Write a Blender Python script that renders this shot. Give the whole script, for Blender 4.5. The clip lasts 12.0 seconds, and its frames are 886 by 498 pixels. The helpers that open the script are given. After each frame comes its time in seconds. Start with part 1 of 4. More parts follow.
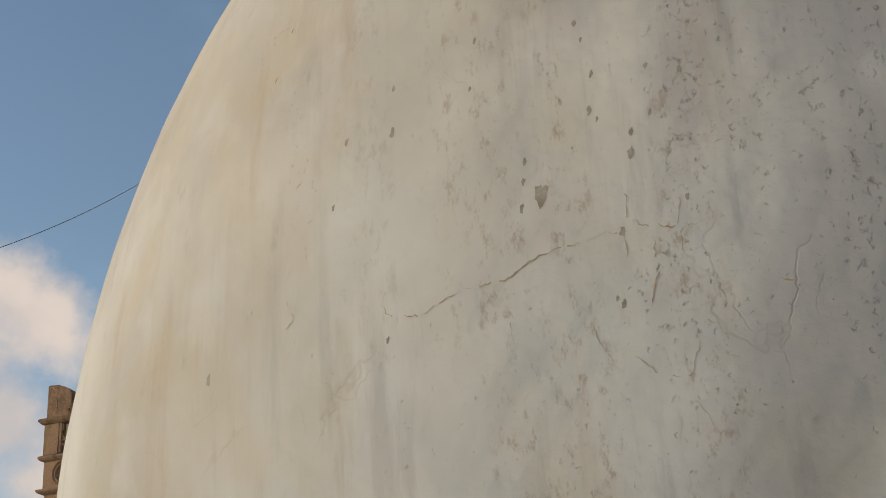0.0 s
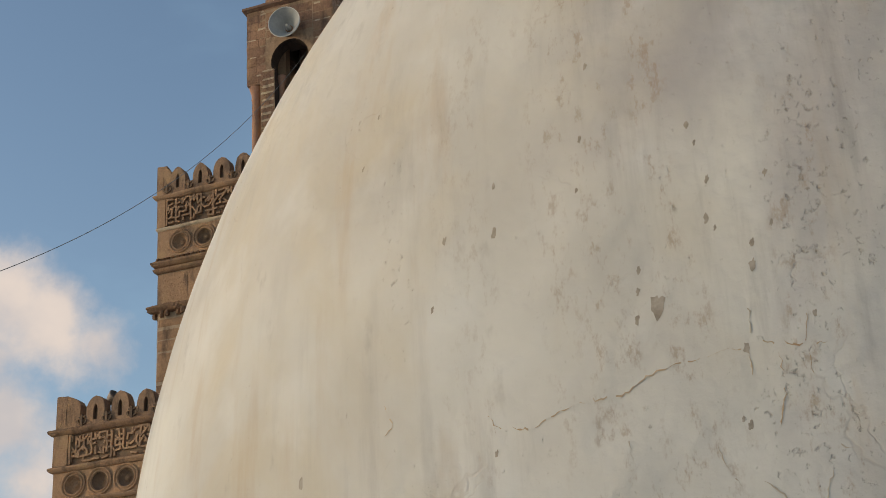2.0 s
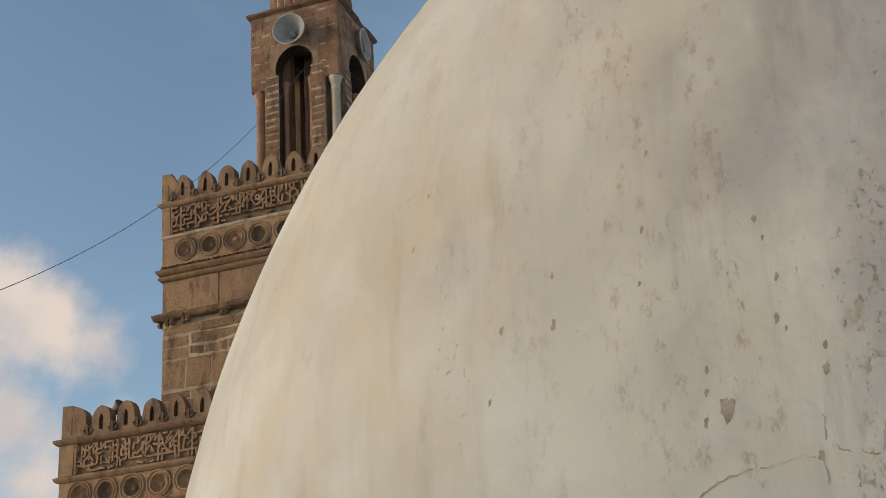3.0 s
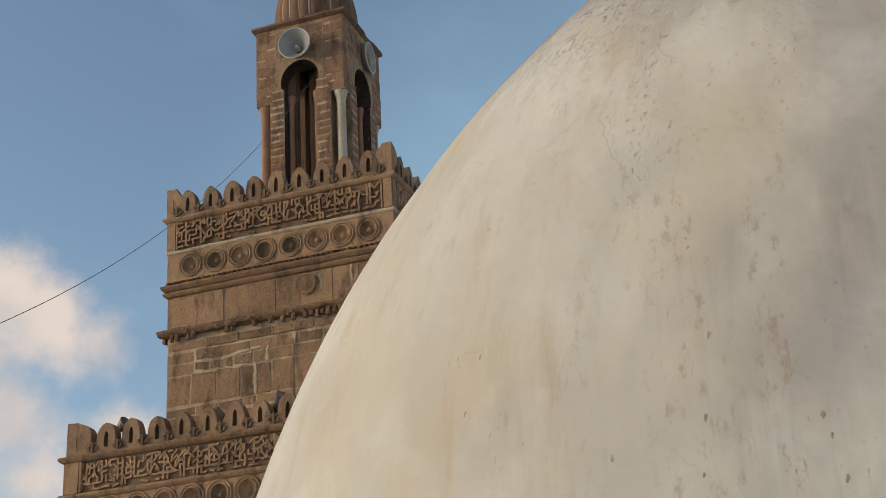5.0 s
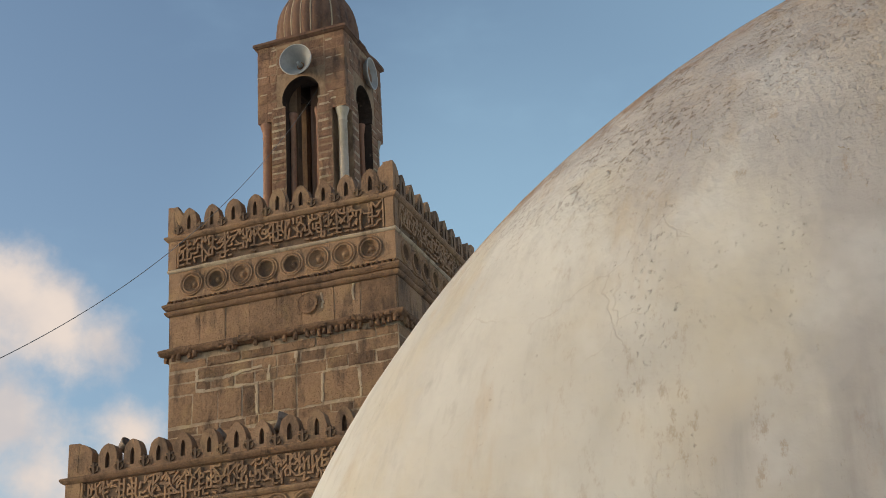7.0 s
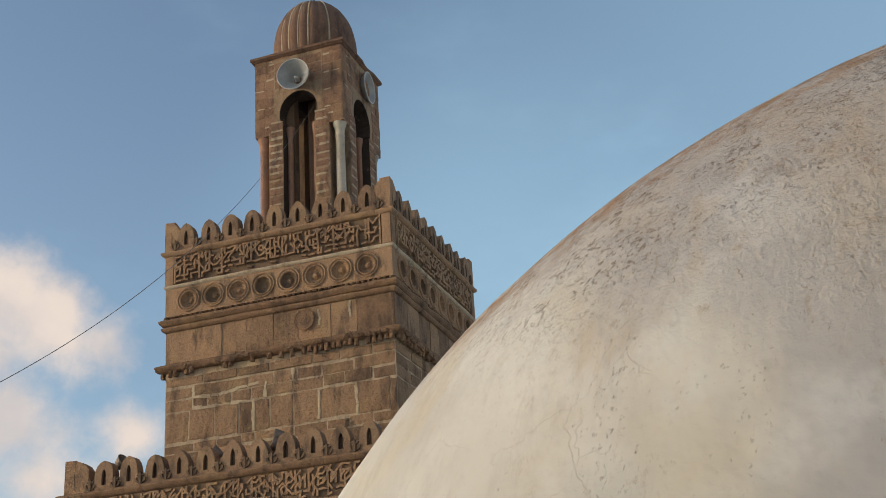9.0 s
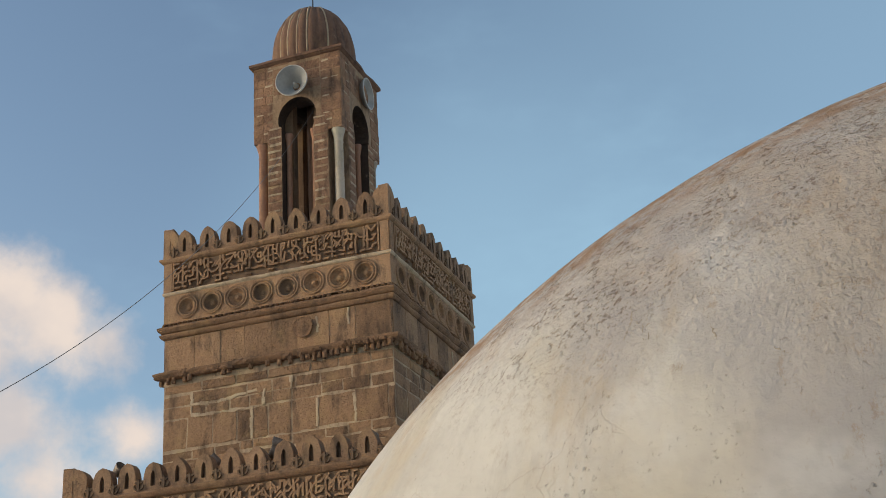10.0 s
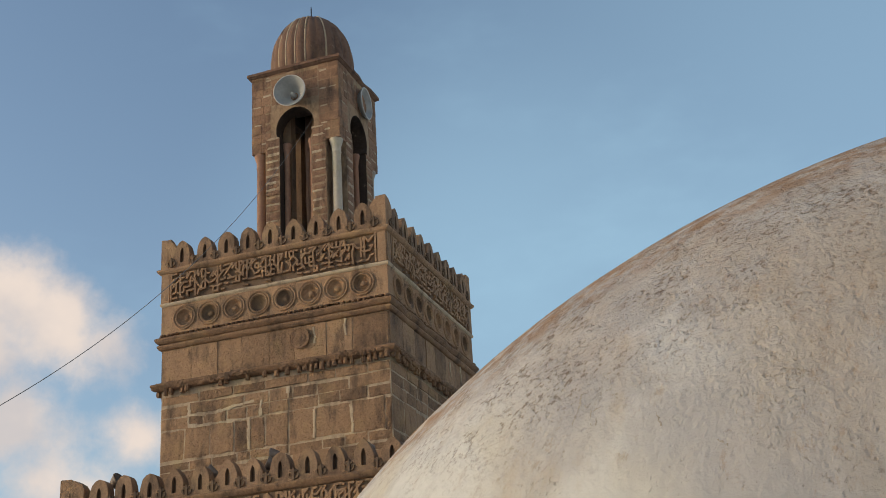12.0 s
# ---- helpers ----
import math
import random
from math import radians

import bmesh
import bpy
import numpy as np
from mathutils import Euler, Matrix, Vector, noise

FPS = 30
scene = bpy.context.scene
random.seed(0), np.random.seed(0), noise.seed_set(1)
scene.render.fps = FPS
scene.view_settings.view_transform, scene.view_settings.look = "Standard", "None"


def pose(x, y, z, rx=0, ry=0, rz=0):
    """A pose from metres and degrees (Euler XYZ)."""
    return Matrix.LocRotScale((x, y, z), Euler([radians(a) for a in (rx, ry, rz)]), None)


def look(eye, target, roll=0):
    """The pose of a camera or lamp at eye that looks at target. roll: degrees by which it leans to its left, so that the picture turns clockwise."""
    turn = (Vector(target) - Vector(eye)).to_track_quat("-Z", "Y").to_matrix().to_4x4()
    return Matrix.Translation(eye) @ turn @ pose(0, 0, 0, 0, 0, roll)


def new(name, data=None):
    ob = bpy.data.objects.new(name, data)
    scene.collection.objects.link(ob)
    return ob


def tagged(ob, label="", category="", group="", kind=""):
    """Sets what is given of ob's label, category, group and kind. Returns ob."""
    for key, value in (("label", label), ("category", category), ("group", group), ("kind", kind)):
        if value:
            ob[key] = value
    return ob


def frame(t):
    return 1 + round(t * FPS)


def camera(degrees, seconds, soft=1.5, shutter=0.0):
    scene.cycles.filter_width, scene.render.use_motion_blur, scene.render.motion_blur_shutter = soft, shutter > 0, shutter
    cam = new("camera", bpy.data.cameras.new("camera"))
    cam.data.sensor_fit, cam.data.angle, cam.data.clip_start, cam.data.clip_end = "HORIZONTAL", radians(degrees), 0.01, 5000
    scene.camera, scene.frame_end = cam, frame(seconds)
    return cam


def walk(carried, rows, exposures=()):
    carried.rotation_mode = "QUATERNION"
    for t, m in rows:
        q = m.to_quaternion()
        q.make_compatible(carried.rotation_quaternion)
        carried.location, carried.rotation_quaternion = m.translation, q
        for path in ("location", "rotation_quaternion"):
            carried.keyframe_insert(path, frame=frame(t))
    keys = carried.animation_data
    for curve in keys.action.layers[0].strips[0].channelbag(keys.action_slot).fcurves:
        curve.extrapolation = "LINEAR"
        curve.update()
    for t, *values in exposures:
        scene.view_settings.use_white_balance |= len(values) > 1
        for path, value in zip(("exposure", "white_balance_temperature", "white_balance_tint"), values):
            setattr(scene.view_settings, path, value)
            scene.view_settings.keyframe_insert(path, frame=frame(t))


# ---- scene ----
cam = camera(36.69, 12.0, soft=0.9)
PATH = [
    (0.0, look((8.0707, -17.5589, 1.0346), (5.1352, -8.8261, 4.9231), -3.328)),
    (0.5, look((8.0436, -17.5741, 1.0622), (5.1083, -8.8396, 4.9471), -3.394)),
    (1.0, look((8.0093, -17.5869, 1.1033), (5.0798, -8.8480, 4.9827), -3.492)),
    (1.5, look((7.9724, -17.6002, 1.1522), (5.0421, -8.8592, 5.0262), -3.606)),
    (2.0, look((7.9386, -17.6136, 1.2066), (5.0134, -8.8705, 5.0797), -3.662)),
    (2.5, look((7.9001, -17.6272, 1.2824), (4.9738, -8.8825, 5.1510), -3.727)),
    (3.0, look((7.8724, -17.6471, 1.3509), (4.9448, -8.9010, 5.2154), -3.767)),
    (3.5, look((7.8507, -17.6508, 1.4220), (4.9213, -8.9041, 5.2839), -3.730)),
    (5.5, look((7.8308, -17.7484, 1.6646), (4.9010, -8.9996, 5.5214), -3.597)),
    (6.0, look((7.8363, -17.7558, 1.7269), (4.9060, -9.0068, 5.5828), -3.583)),
    (6.5, look((7.8492, -17.7662, 1.8073), (4.9181, -9.0157, 5.6591), -3.609)),
    (7.0, look((7.8706, -17.7805, 1.8858), (4.9248, -9.0348, 5.7373), -3.644)),
    (9.0, look((7.9629, -17.8078, 2.0839), (5.0078, -9.0702, 5.9468), -3.619)),
    (9.5, look((7.9914, -17.8100, 2.1291), (5.0298, -9.0761, 5.9955), -3.610)),
    (10.0, look((8.0187, -17.8125, 2.1682), (5.0531, -9.0811, 6.0370), -3.607)),
    (10.5, look((8.0487, -17.8155, 2.2056), (5.0729, -9.0896, 6.0789), -3.584)),
    (11.0, look((8.0760, -17.8187, 2.2367), (5.1003, -9.0948, 6.1146), -3.549)),
    (11.5, look((8.1047, -17.8184, 2.2672), (5.1247, -9.0970, 6.1473), -3.534)),
    (12.0, look((8.1270, -17.8258, 2.2876), (5.1385, -9.1075, 6.1684), -3.529)),
]
walk(cam, PATH, exposures=((0.0, -0.16), (0.6, -0.09), (2.0, -0.10), (3.5, -0.11), (6.0, -0.03), (12.0, 0.03)))

# ---- world, sun, exposure ----
SUN_AZ, SUN_EL = radians(205), radians(13)      # where the light comes from, from +x counter-clockwise
SUN_WAY = Vector((math.cos(SUN_AZ) * math.cos(SUN_EL), math.sin(SUN_AZ) * math.cos(SUN_EL), math.sin(SUN_EL)))


class Nodes:
    """Short hand for building a node tree."""

    def __init__(self, tree):
        self.tree = tree
        tree.nodes.clear()

    def add(self, kind, **values):
        node = self.tree.nodes.new(kind)
        for key, value in values.items():
            setattr(node, key, value)
        return node

    def link(self, a, b):
        self.tree.links.new(a, b)

    def put(self, socket, value):
        if isinstance(value, bpy.types.NodeSocket):
            self.link(value, socket)
        else:
            socket.default_value = value

    def math(self, op, a, b=0.0, c=0.0, clamp=False):
        node = self.add("ShaderNodeMath", operation=op, use_clamp=clamp)
        for socket, value in zip(node.inputs, (a, b, c)):
            self.put(socket, value)
        return node.outputs[0]

    def vec(self, op, a, b=(0, 0, 0)):
        node = self.add("ShaderNodeVectorMath", operation=op)
        self.put(node.inputs[0], a)
        self.put(node.inputs[1], b)
        return node.outputs["Value"] if op in ("DOT_PRODUCT", "LENGTH", "DISTANCE") else node.outputs[0]

    def step(self, value, low, high, to_low=0.0, to_high=1.0):
        node = self.add("ShaderNodeMapRange", interpolation_type="SMOOTHSTEP")
        for socket, v in zip(node.inputs, (value, low, high, to_low, to_high)):
            self.put(socket, v)
        return node.outputs[0]

    def noise(self, where, scale, detail=4.0, rough=0.55, warp=0.0, out=0):
        node = self.add("ShaderNodeTexNoise")
        self.put(node.inputs["Vector"], where)
        node.inputs["Scale"].default_value = scale
        node.inputs["Detail"].default_value = detail
        node.inputs["Roughness"].default_value = rough
        node.inputs["Distortion"].default_value = warp
        return node.outputs[out]

    def mix(self, fac, a, b, how="MIX"):
        node = self.add("ShaderNodeMix", data_type="RGBA", blend_type=how)
        self.put(node.inputs[0], fac)
        self.put(node.inputs[6], (*a, 1) if isinstance(a, tuple) else a)
        self.put(node.inputs[7], (*b, 1) if isinstance(b, tuple) else b)
        return node.outputs[2]

    def scaled(self, where, sx, sy, sz):
        node = self.add("ShaderNodeMapping")
        self.put(node.inputs[0], where)
        node.inputs["Scale"].default_value = (sx, sy, sz)
        return node.outputs[0]


def build_world():
    world = bpy.data.worlds.new("evening_sky")
    scene.world = world
    world.use_nodes = True
    n = Nodes(world.node_tree)
    sky = n.add("ShaderNodeTexSky", sky_type="NISHITA", sun_disc=False, sun_elevation=SUN_EL, sun_rotation=math.pi / 2 - SUN_AZ)
    sky.air_density, sky.dust_density, sky.ozone_density = 1.0, 1.0, 1.1
    way = n.add("ShaderNodeTexCoord").outputs["Generated"]
    # clouds: soft heaps low in the sky, broken up by noise; two unseen ones added as fill
    rough = n.noise(way, 9.0, 6.0, 0.6)
    fine = n.noise(way, 34.0, 5.0, 0.6)
    puff = n.math("ADD", n.math("MULTIPLY", n.math("SUBTRACT", rough, 0.5), 0.06), n.math("MULTIPLY", n.math("SUBTRACT", fine, 0.5), 0.035))
    total = None
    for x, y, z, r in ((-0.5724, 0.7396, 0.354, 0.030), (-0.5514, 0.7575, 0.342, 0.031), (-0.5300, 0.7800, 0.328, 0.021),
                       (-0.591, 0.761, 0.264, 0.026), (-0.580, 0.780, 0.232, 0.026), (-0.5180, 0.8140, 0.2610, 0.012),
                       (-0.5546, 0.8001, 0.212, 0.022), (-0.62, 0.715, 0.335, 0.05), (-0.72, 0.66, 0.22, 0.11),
                       # the two wide heaps towards +x are unseen, added to brighten +x faces
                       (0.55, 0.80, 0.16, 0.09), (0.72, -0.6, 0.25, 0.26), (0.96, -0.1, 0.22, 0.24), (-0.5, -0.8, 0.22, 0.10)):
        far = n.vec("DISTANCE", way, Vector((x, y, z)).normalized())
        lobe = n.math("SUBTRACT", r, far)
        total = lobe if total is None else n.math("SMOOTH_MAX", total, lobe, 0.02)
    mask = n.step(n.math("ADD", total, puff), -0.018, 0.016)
    veil = n.math("MULTIPLY", n.step(n.noise(n.scaled(way, 1, 1, 2.2), 3.2, 5.0, 0.62), 0.44, 0.80), 0.34)
    # thin high haze, thickest away from the sun
    haze = n.step(n.vec("DISTANCE", way, Vector((0.05, 0.90, 0.42)).normalized()), 0.55, 0.05)
    veil = n.math("ADD", veil, n.math("MULTIPLY", haze, 0.42), clamp=True)
    low = n.step(n.vec("DISTANCE", way, Vector(LOW_HAZE).normalized()), 0.24, 0.02)
    veil = n.math("ADD", veil, n.math("MULTIPLY", low, 0.55), clamp=True)
    shade = n.step(n.noise(way, 16.0, 4.0, 0.5), 0.3, 0.7)
    cloud = n.mix(shade, CLOUD_DARK, CLOUD_LIGHT)
    thin = n.mix(veil, sky.outputs[0], CLOUD_VEIL)
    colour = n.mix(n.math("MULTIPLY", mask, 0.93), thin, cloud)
    back = n.add("ShaderNodeBackground")
    n.link(colour, back.inputs["Color"])
    back.inputs["Strength"].default_value = SKY_STRENGTH
    n.link(back.outputs[0], n.add("ShaderNodeOutputWorld").inputs[0])


SKY_STRENGTH = 0.186
LOW_HAZE = (-0.30, 0.89, 0.35)
CLOUD_LIGHT, CLOUD_DARK, CLOUD_VEIL = (4.7, 3.95, 3.4), (3.4, 3.1, 3.0), (1.80, 2.84, 3.68)
build_world()

sun_data = bpy.data.lights.new("sun", "SUN")
sun_data.energy, sun_data.angle, sun_data.color = 1.36, radians(12), (1.0, 0.86, 0.67)
sun = new("sun", sun_data)
sun.matrix_world = look(SUN_WAY * 50, (0, 0, 0))


# ---- materials ----
def material(name, rough=0.85, metal=0.0):
    m = bpy.data.materials.new(name)
    m.use_nodes = True
    n = Nodes(m.node_tree)
    shader = n.add("ShaderNodeBsdfPrincipled")
    shader.inputs["Roughness"].default_value = rough
    shader.inputs["Metallic"].default_value = metal
    n.link(shader.outputs[0], n.add("ShaderNodeOutputMaterial").inputs[0])
    return m, n, shader


def bump(n, shader, height, distance, strength=1.0):
    node = n.add("ShaderNodeBump")
    node.inputs["Strength"].default_value = strength
    node.inputs["Distance"].default_value = distance
    n.put(node.inputs["Height"], height)
    n.link(node.outputs[0], shader.inputs["Normal"])


def stone_material(name, low, high, stain, grain=26.0, depth=0.012, spread=0.5):
    """Weathered sandstone: colour by piece, by patch and by grain, soot stains and pitting."""
    m, n, s = material(name, 0.92)
    where = n.add("ShaderNodeNewGeometry").outputs["Position"]
    piece = n.add("ShaderNodeObjectInfo").outputs["Random"]
    patch = n.noise(where, 1.7, 5.0, 0.6)
    fine = n.noise(where, grain, 6.0, 0.65)
    tone = n.math("ADD", n.math("MULTIPLY", n.math("SUBTRACT", piece, 0.5), spread), n.math("MULTIPLY", n.math("SUBTRACT", fine, 0.5), 1.1))
    tone = n.math("ADD", n.math("ADD", tone, 0.5), n.math("MULTIPLY", n.math("SUBTRACT", patch, 0.5), 0.9), clamp=True)
    colour = n.mix(tone, low, high)
    soot = n.step(n.noise(n.scaled(where, 3.2, 3.2, 1.1), 1.6, 6.0, 0.65), 0.47, 0.70)
    colour = n.mix(n.math("MULTIPLY", soot, 0.78), colour, stain)
    ochre = n.step(n.noise(where, 2.3, 5.0, 0.62), 0.50, 0.68)
    colour = n.mix(n.math("MULTIPLY", ochre, 0.38), colour, (high[0] * 1.05, high[1] * 1.12, high[2] * 0.95))
    dust = n.step(n.noise(where, 7.0, 6.0, 0.7), 0.60, 0.78)
    colour = n.mix(n.math("MULTIPLY", dust, 0.40), colour, (0.50, 0.37, 0.25))
    n.link(colour, s.inputs["Base Color"])
    pits = n.step(n.noise(where, 42.0, 3.0, 0.6), 0.30, 0.46)
    bump(n, s, n.math("ADD", n.math("MULTIPLY", pits, 0.5), n.noise(where, 13.0, 7.0, 0.7)), depth, 0.9)
    return m


STONE = stone_material("brown_sandstone", (0.172, 0.099, 0.056), (0.410, 0.248, 0.140), (0.068, 0.044, 0.030), 26.0, 0.030, 0.72)
CARVED = stone_material("carved_sandstone", (0.205, 0.118, 0.066), (0.445, 0.272, 0.154), (0.084, 0.054, 0.036), 34.0, 0.018, 0.35)
CORNICE = stone_material("dark_weathered_cornice", (0.135, 0.074, 0.042), (0.360, 0.210, 0.116), (0.060, 0.038, 0.026), 30.0, 0.022, 0.35)
# darker copy of the carved stone: shade painted into recesses and fleurons
RECESS_SHADE = stone_material("recess_shaded_stone", (0.108, 0.067, 0.041), (0.210, 0.132, 0.080), (0.048, 0.033, 0.024), 34.0, 0.008, 0.3)
# near-black stone for the lantern's reveals, lintel and ceiling
NEAR_BLACK = stone_material("near_black_stone", (0.028, 0.019, 0.014), (0.075, 0.048, 0.034), (0.016, 0.012, 0.010), 30.0, 0.010, 0.2)
MORTAR = stone_material("brown_lime_mortar", (0.215, 0.142, 0.088), (0.590, 0.450, 0.310), (0.110, 0.074, 0.050), 9.0, 0.014, 0.3)
LANTERN_STONE = stone_material("red_brown_lantern_stone", (0.152, 0.080, 0.049), (0.385, 0.222, 0.132), (0.058, 0.037, 0.028), 26.0, 0.026)
LANTERN_BED = stone_material("lantern_bedding", (0.190, 0.115, 0.066), (0.470, 0.330, 0.210), (0.085, 0.056, 0.037), 9.0, 0.012, 0.3)
MERLON = stone_material("grey_brown_merlon_stone", (0.165, 0.096, 0.056), (0.390, 0.240, 0.140), (0.070, 0.046, 0.032), 30.0, 0.020, 0.4)
FILLET = stone_material("pale_fillet_stone", (0.380, 0.285, 0.190), (0.560, 0.440, 0.310), (0.170, 0.122, 0.084), 30.0, 0.006, 0.3)
MARBLE = stone_material("grey_marble", (0.380, 0.318, 0.245), (0.580, 0.500, 0.400), (0.180, 0.150, 0.125), 18.0, 0.004, 0.3)
REDSTONE = stone_material("reddish_column_stone", (0.230, 0.115, 0.072), (0.390, 0.215, 0.138), (0.110, 0.066, 0.048), 18.0, 0.005, 0.3)


def plaster_material():
    """Old limewash on a dome: ochre and grey clouds, shade painted in towards +x, run-off streaks, hairline cracks,
    pits, lichen near the crown.
    """
    m, n, s = material("aged_limewash", 0.86)
    where = n.add("ShaderNodeTexCoord").outputs["Object"]
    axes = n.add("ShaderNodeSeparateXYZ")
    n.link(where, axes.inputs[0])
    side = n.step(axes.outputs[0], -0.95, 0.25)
    crest = n.vec("DOT_PRODUCT", where, (-0.25, 0.90, 0.80))
    colour = n.mix(n.step(n.noise(where, 1.9, 4.0, 0.55), 0.3, 0.7), (0.470, 0.442, 0.392), (0.630, 0.604, 0.545))
    ochre = n.step(n.noise(n.scaled(where, 1, 1, 0.7), 2.6, 5.0, 0.6, 0.6), 0.44, 0.68)
    colour = n.mix(n.math("MULTIPLY", ochre, 0.40), colour, (0.520, 0.430, 0.275))
    # grey clouds, weighted towards +x and upward as painted shade
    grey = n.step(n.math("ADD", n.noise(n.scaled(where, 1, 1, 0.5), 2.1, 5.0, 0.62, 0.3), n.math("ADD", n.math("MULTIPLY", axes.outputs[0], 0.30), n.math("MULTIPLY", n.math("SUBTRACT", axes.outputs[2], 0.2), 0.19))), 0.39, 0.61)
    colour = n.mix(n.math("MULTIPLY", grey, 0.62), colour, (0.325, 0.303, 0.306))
    # painted shade low on the +x side, its edge broken by noise
    side_shade = n.math("MULTIPLY", n.step(n.math("ADD", axes.outputs[0], n.math("MULTIPLY", n.math("SUBTRACT", n.noise(where, 3.1, 4.0, 0.6), 0.5), 0.9)), -0.12, 0.28), n.step(axes.outputs[2], 0.62, 0.22))
    colour = n.mix(n.math("MULTIPLY", side_shade, 0.50), colour, (0.290, 0.272, 0.278))
    pale = n.step(n.noise(where, 4.2, 4.0, 0.55), 0.53, 0.68)
    colour = n.mix(n.math("MULTIPLY", pale, 0.42), colour, (0.640, 0.625, 0.590))
    # run-off streaks, long in z
    streak = n.step(n.noise(n.scaled(where, 21, 21, 1.9), 1.0, 6.0, 0.66), 0.49, 0.68)
    bands = n.step(n.noise(where, 1.7, 3.0, 0.5), 0.40, 0.58)
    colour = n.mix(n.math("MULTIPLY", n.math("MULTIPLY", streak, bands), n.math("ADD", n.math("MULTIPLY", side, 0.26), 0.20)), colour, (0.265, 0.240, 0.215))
    warm = n.step(n.noise(n.scaled(where, 9, 9, 1.3), 1.0, 5.0, 0.62), 0.56, 0.72)
    colour = n.mix(n.math("MULTIPLY", warm, 0.34), colour, (0.430, 0.310, 0.185))
    # specks and pits, gathered in hanging patches, many near the crown
    reach = n.math("ADD", axes.outputs[2], n.math("MULTIPLY", axes.outputs[0], 0.55))
    crown = n.step(reach, 0.72, 1.22)
    rosy = n.math("MULTIPLY", crown, n.step(n.noise(where, 3.3, 4.0, 0.6), 0.34, 0.62))
    colour = n.mix(n.math("MULTIPLY", rosy, 0.55), colour, (0.430, 0.340, 0.250))
    grains = n.noise(n.scaled(where, 1, 1, 0.85), 95.0, 4.0, 0.66)
    gather = n.math("ADD", n.noise(n.scaled(where, 6.5, 6.5, 1.3), 1.0, 4.0, 0.6), n.math("MULTIPLY", n.math("SUBTRACT", side, 0.55), 0.16))
    level = n.math("SUBTRACT", n.math("SUBTRACT", 0.702, n.math("MULTIPLY", n.math("SUBTRACT", gather, 0.45), 0.46)), n.math("MULTIPLY", crown, 0.030))
    pit = n.step(n.math("SUBTRACT", grains, level), -0.05, 0.14)
    colour = n.mix(n.math("MULTIPLY", pit, 0.40), colour, (0.220, 0.142, 0.080))
    trail = n.step(n.noise(n.scaled(where, 9.5, 9.5, 0.6), 1.0, 3.0, 0.55), 0.49, 0.60)
    crumbs = n.step(n.noise(n.scaled(where, 1, 1, 0.5), 52.0, 5.0, 0.72), 0.52, 0.68)
    trail = n.math("MULTIPLY", n.math("MULTIPLY", trail, crumbs), n.step(axes.outputs[0], -0.85, -0.25))
    colour = n.mix(n.math("MULTIPLY", trail, 0.58), colour, (0.310, 0.215, 0.135))
    upper = n.step(n.math("ADD", axes.outputs[2], n.math("MULTIPLY", axes.outputs[0], 0.25)), 0.74, 1.06)
    patchy = n.step(n.noise(where, 11.0, 5.0, 0.68), 0.44, 0.60)
    rasp = n.noise(where, 88.0, 4.0, 0.70)
    dots = n.math("MULTIPLY", n.math("MULTIPLY", n.step(rasp, n.math("SUBTRACT", 0.585, n.math("MULTIPLY", n.step(crest, -0.60, -0.10), 0.105)), 0.625), n.step(crest, -0.72, -0.22)), n.math("MULTIPLY", patchy, upper))
    colour = n.mix(n.math("MULTIPLY", dots, 0.78), colour, (0.165, 0.102, 0.056))
    # short crevices in the rough plaster of the crown
    shift = n.add("ShaderNodeVectorMath", operation="MULTIPLY_ADD")
    n.link(n.noise(where, 21.0, 5.0, 0.7, out=1), shift.inputs[0])
    shift.inputs[1].default_value = (0.035, 0.035, 0.035)
    n.link(where, shift.inputs[2])
    crevices = None
    for scale, width, low in ((46.0, 0.12, 0.54), (17.0, 0.04, 0.57)):
        cell = n.add("ShaderNodeTexVoronoi", feature="DISTANCE_TO_EDGE")
        n.link(shift.outputs[0], cell.inputs["Vector"])
        cell.inputs["Scale"].default_value = scale
        line = n.math("SUBTRACT", 1.0, n.step(cell.outputs["Distance"], 0.0, width))
        one = n.math("MULTIPLY", line, n.step(n.noise(where, scale * 0.62, 4.0, 0.65), low, low + 0.13))
        crevices = one if crevices is None else n.math("MAXIMUM", crevices, one)
    crevices = n.math("MULTIPLY", crevices, n.math("MULTIPLY", upper, n.step(crest, -0.62, -0.15)))
    colour = n.mix(n.math("MULTIPLY", crevices, 0.34), colour, (0.150, 0.096, 0.050))
    smudge = n.step(n.noise(n.scaled(where, 1, 1, 0.55), 15.0, 4.0, 0.6), 0.62, 0.76)
    colour = n.mix(n.math("MULTIPLY", smudge, 0.32), colour, (0.270, 0.235, 0.195))
    # hairline cracks
    bent = n.add("ShaderNodeVectorMath", operation="MULTIPLY_ADD")
    n.link(n.noise(where, 6.0, 4.0, 0.6, out=1), bent.inputs[0])
    bent.inputs[1].default_value = (0.12, 0.12, 0.12)
    n.link(where, bent.inputs[2])
    cracks = None
    for scale, width, low in ((3.4, 0.008, 0.53), (7.0, 0.014, 0.58)):
        cell = n.add("ShaderNodeTexVoronoi", feature="DISTANCE_TO_EDGE")
        n.link(bent.outputs[0], cell.inputs["Vector"])
        cell.inputs["Scale"].default_value = scale
        line = n.math("SUBTRACT", 1.0, n.step(cell.outputs["Distance"], width * 0.2, width))
        some = n.step(n.math("ADD", n.noise(where, 3.0, 4.0, 0.6), n.math("MULTIPLY", crown, 0.07)), low, low + 0.12)
        one = n.math("MULTIPLY", line, some)
        cracks = one if cracks is None else n.math("MAXIMUM", cracks, one)
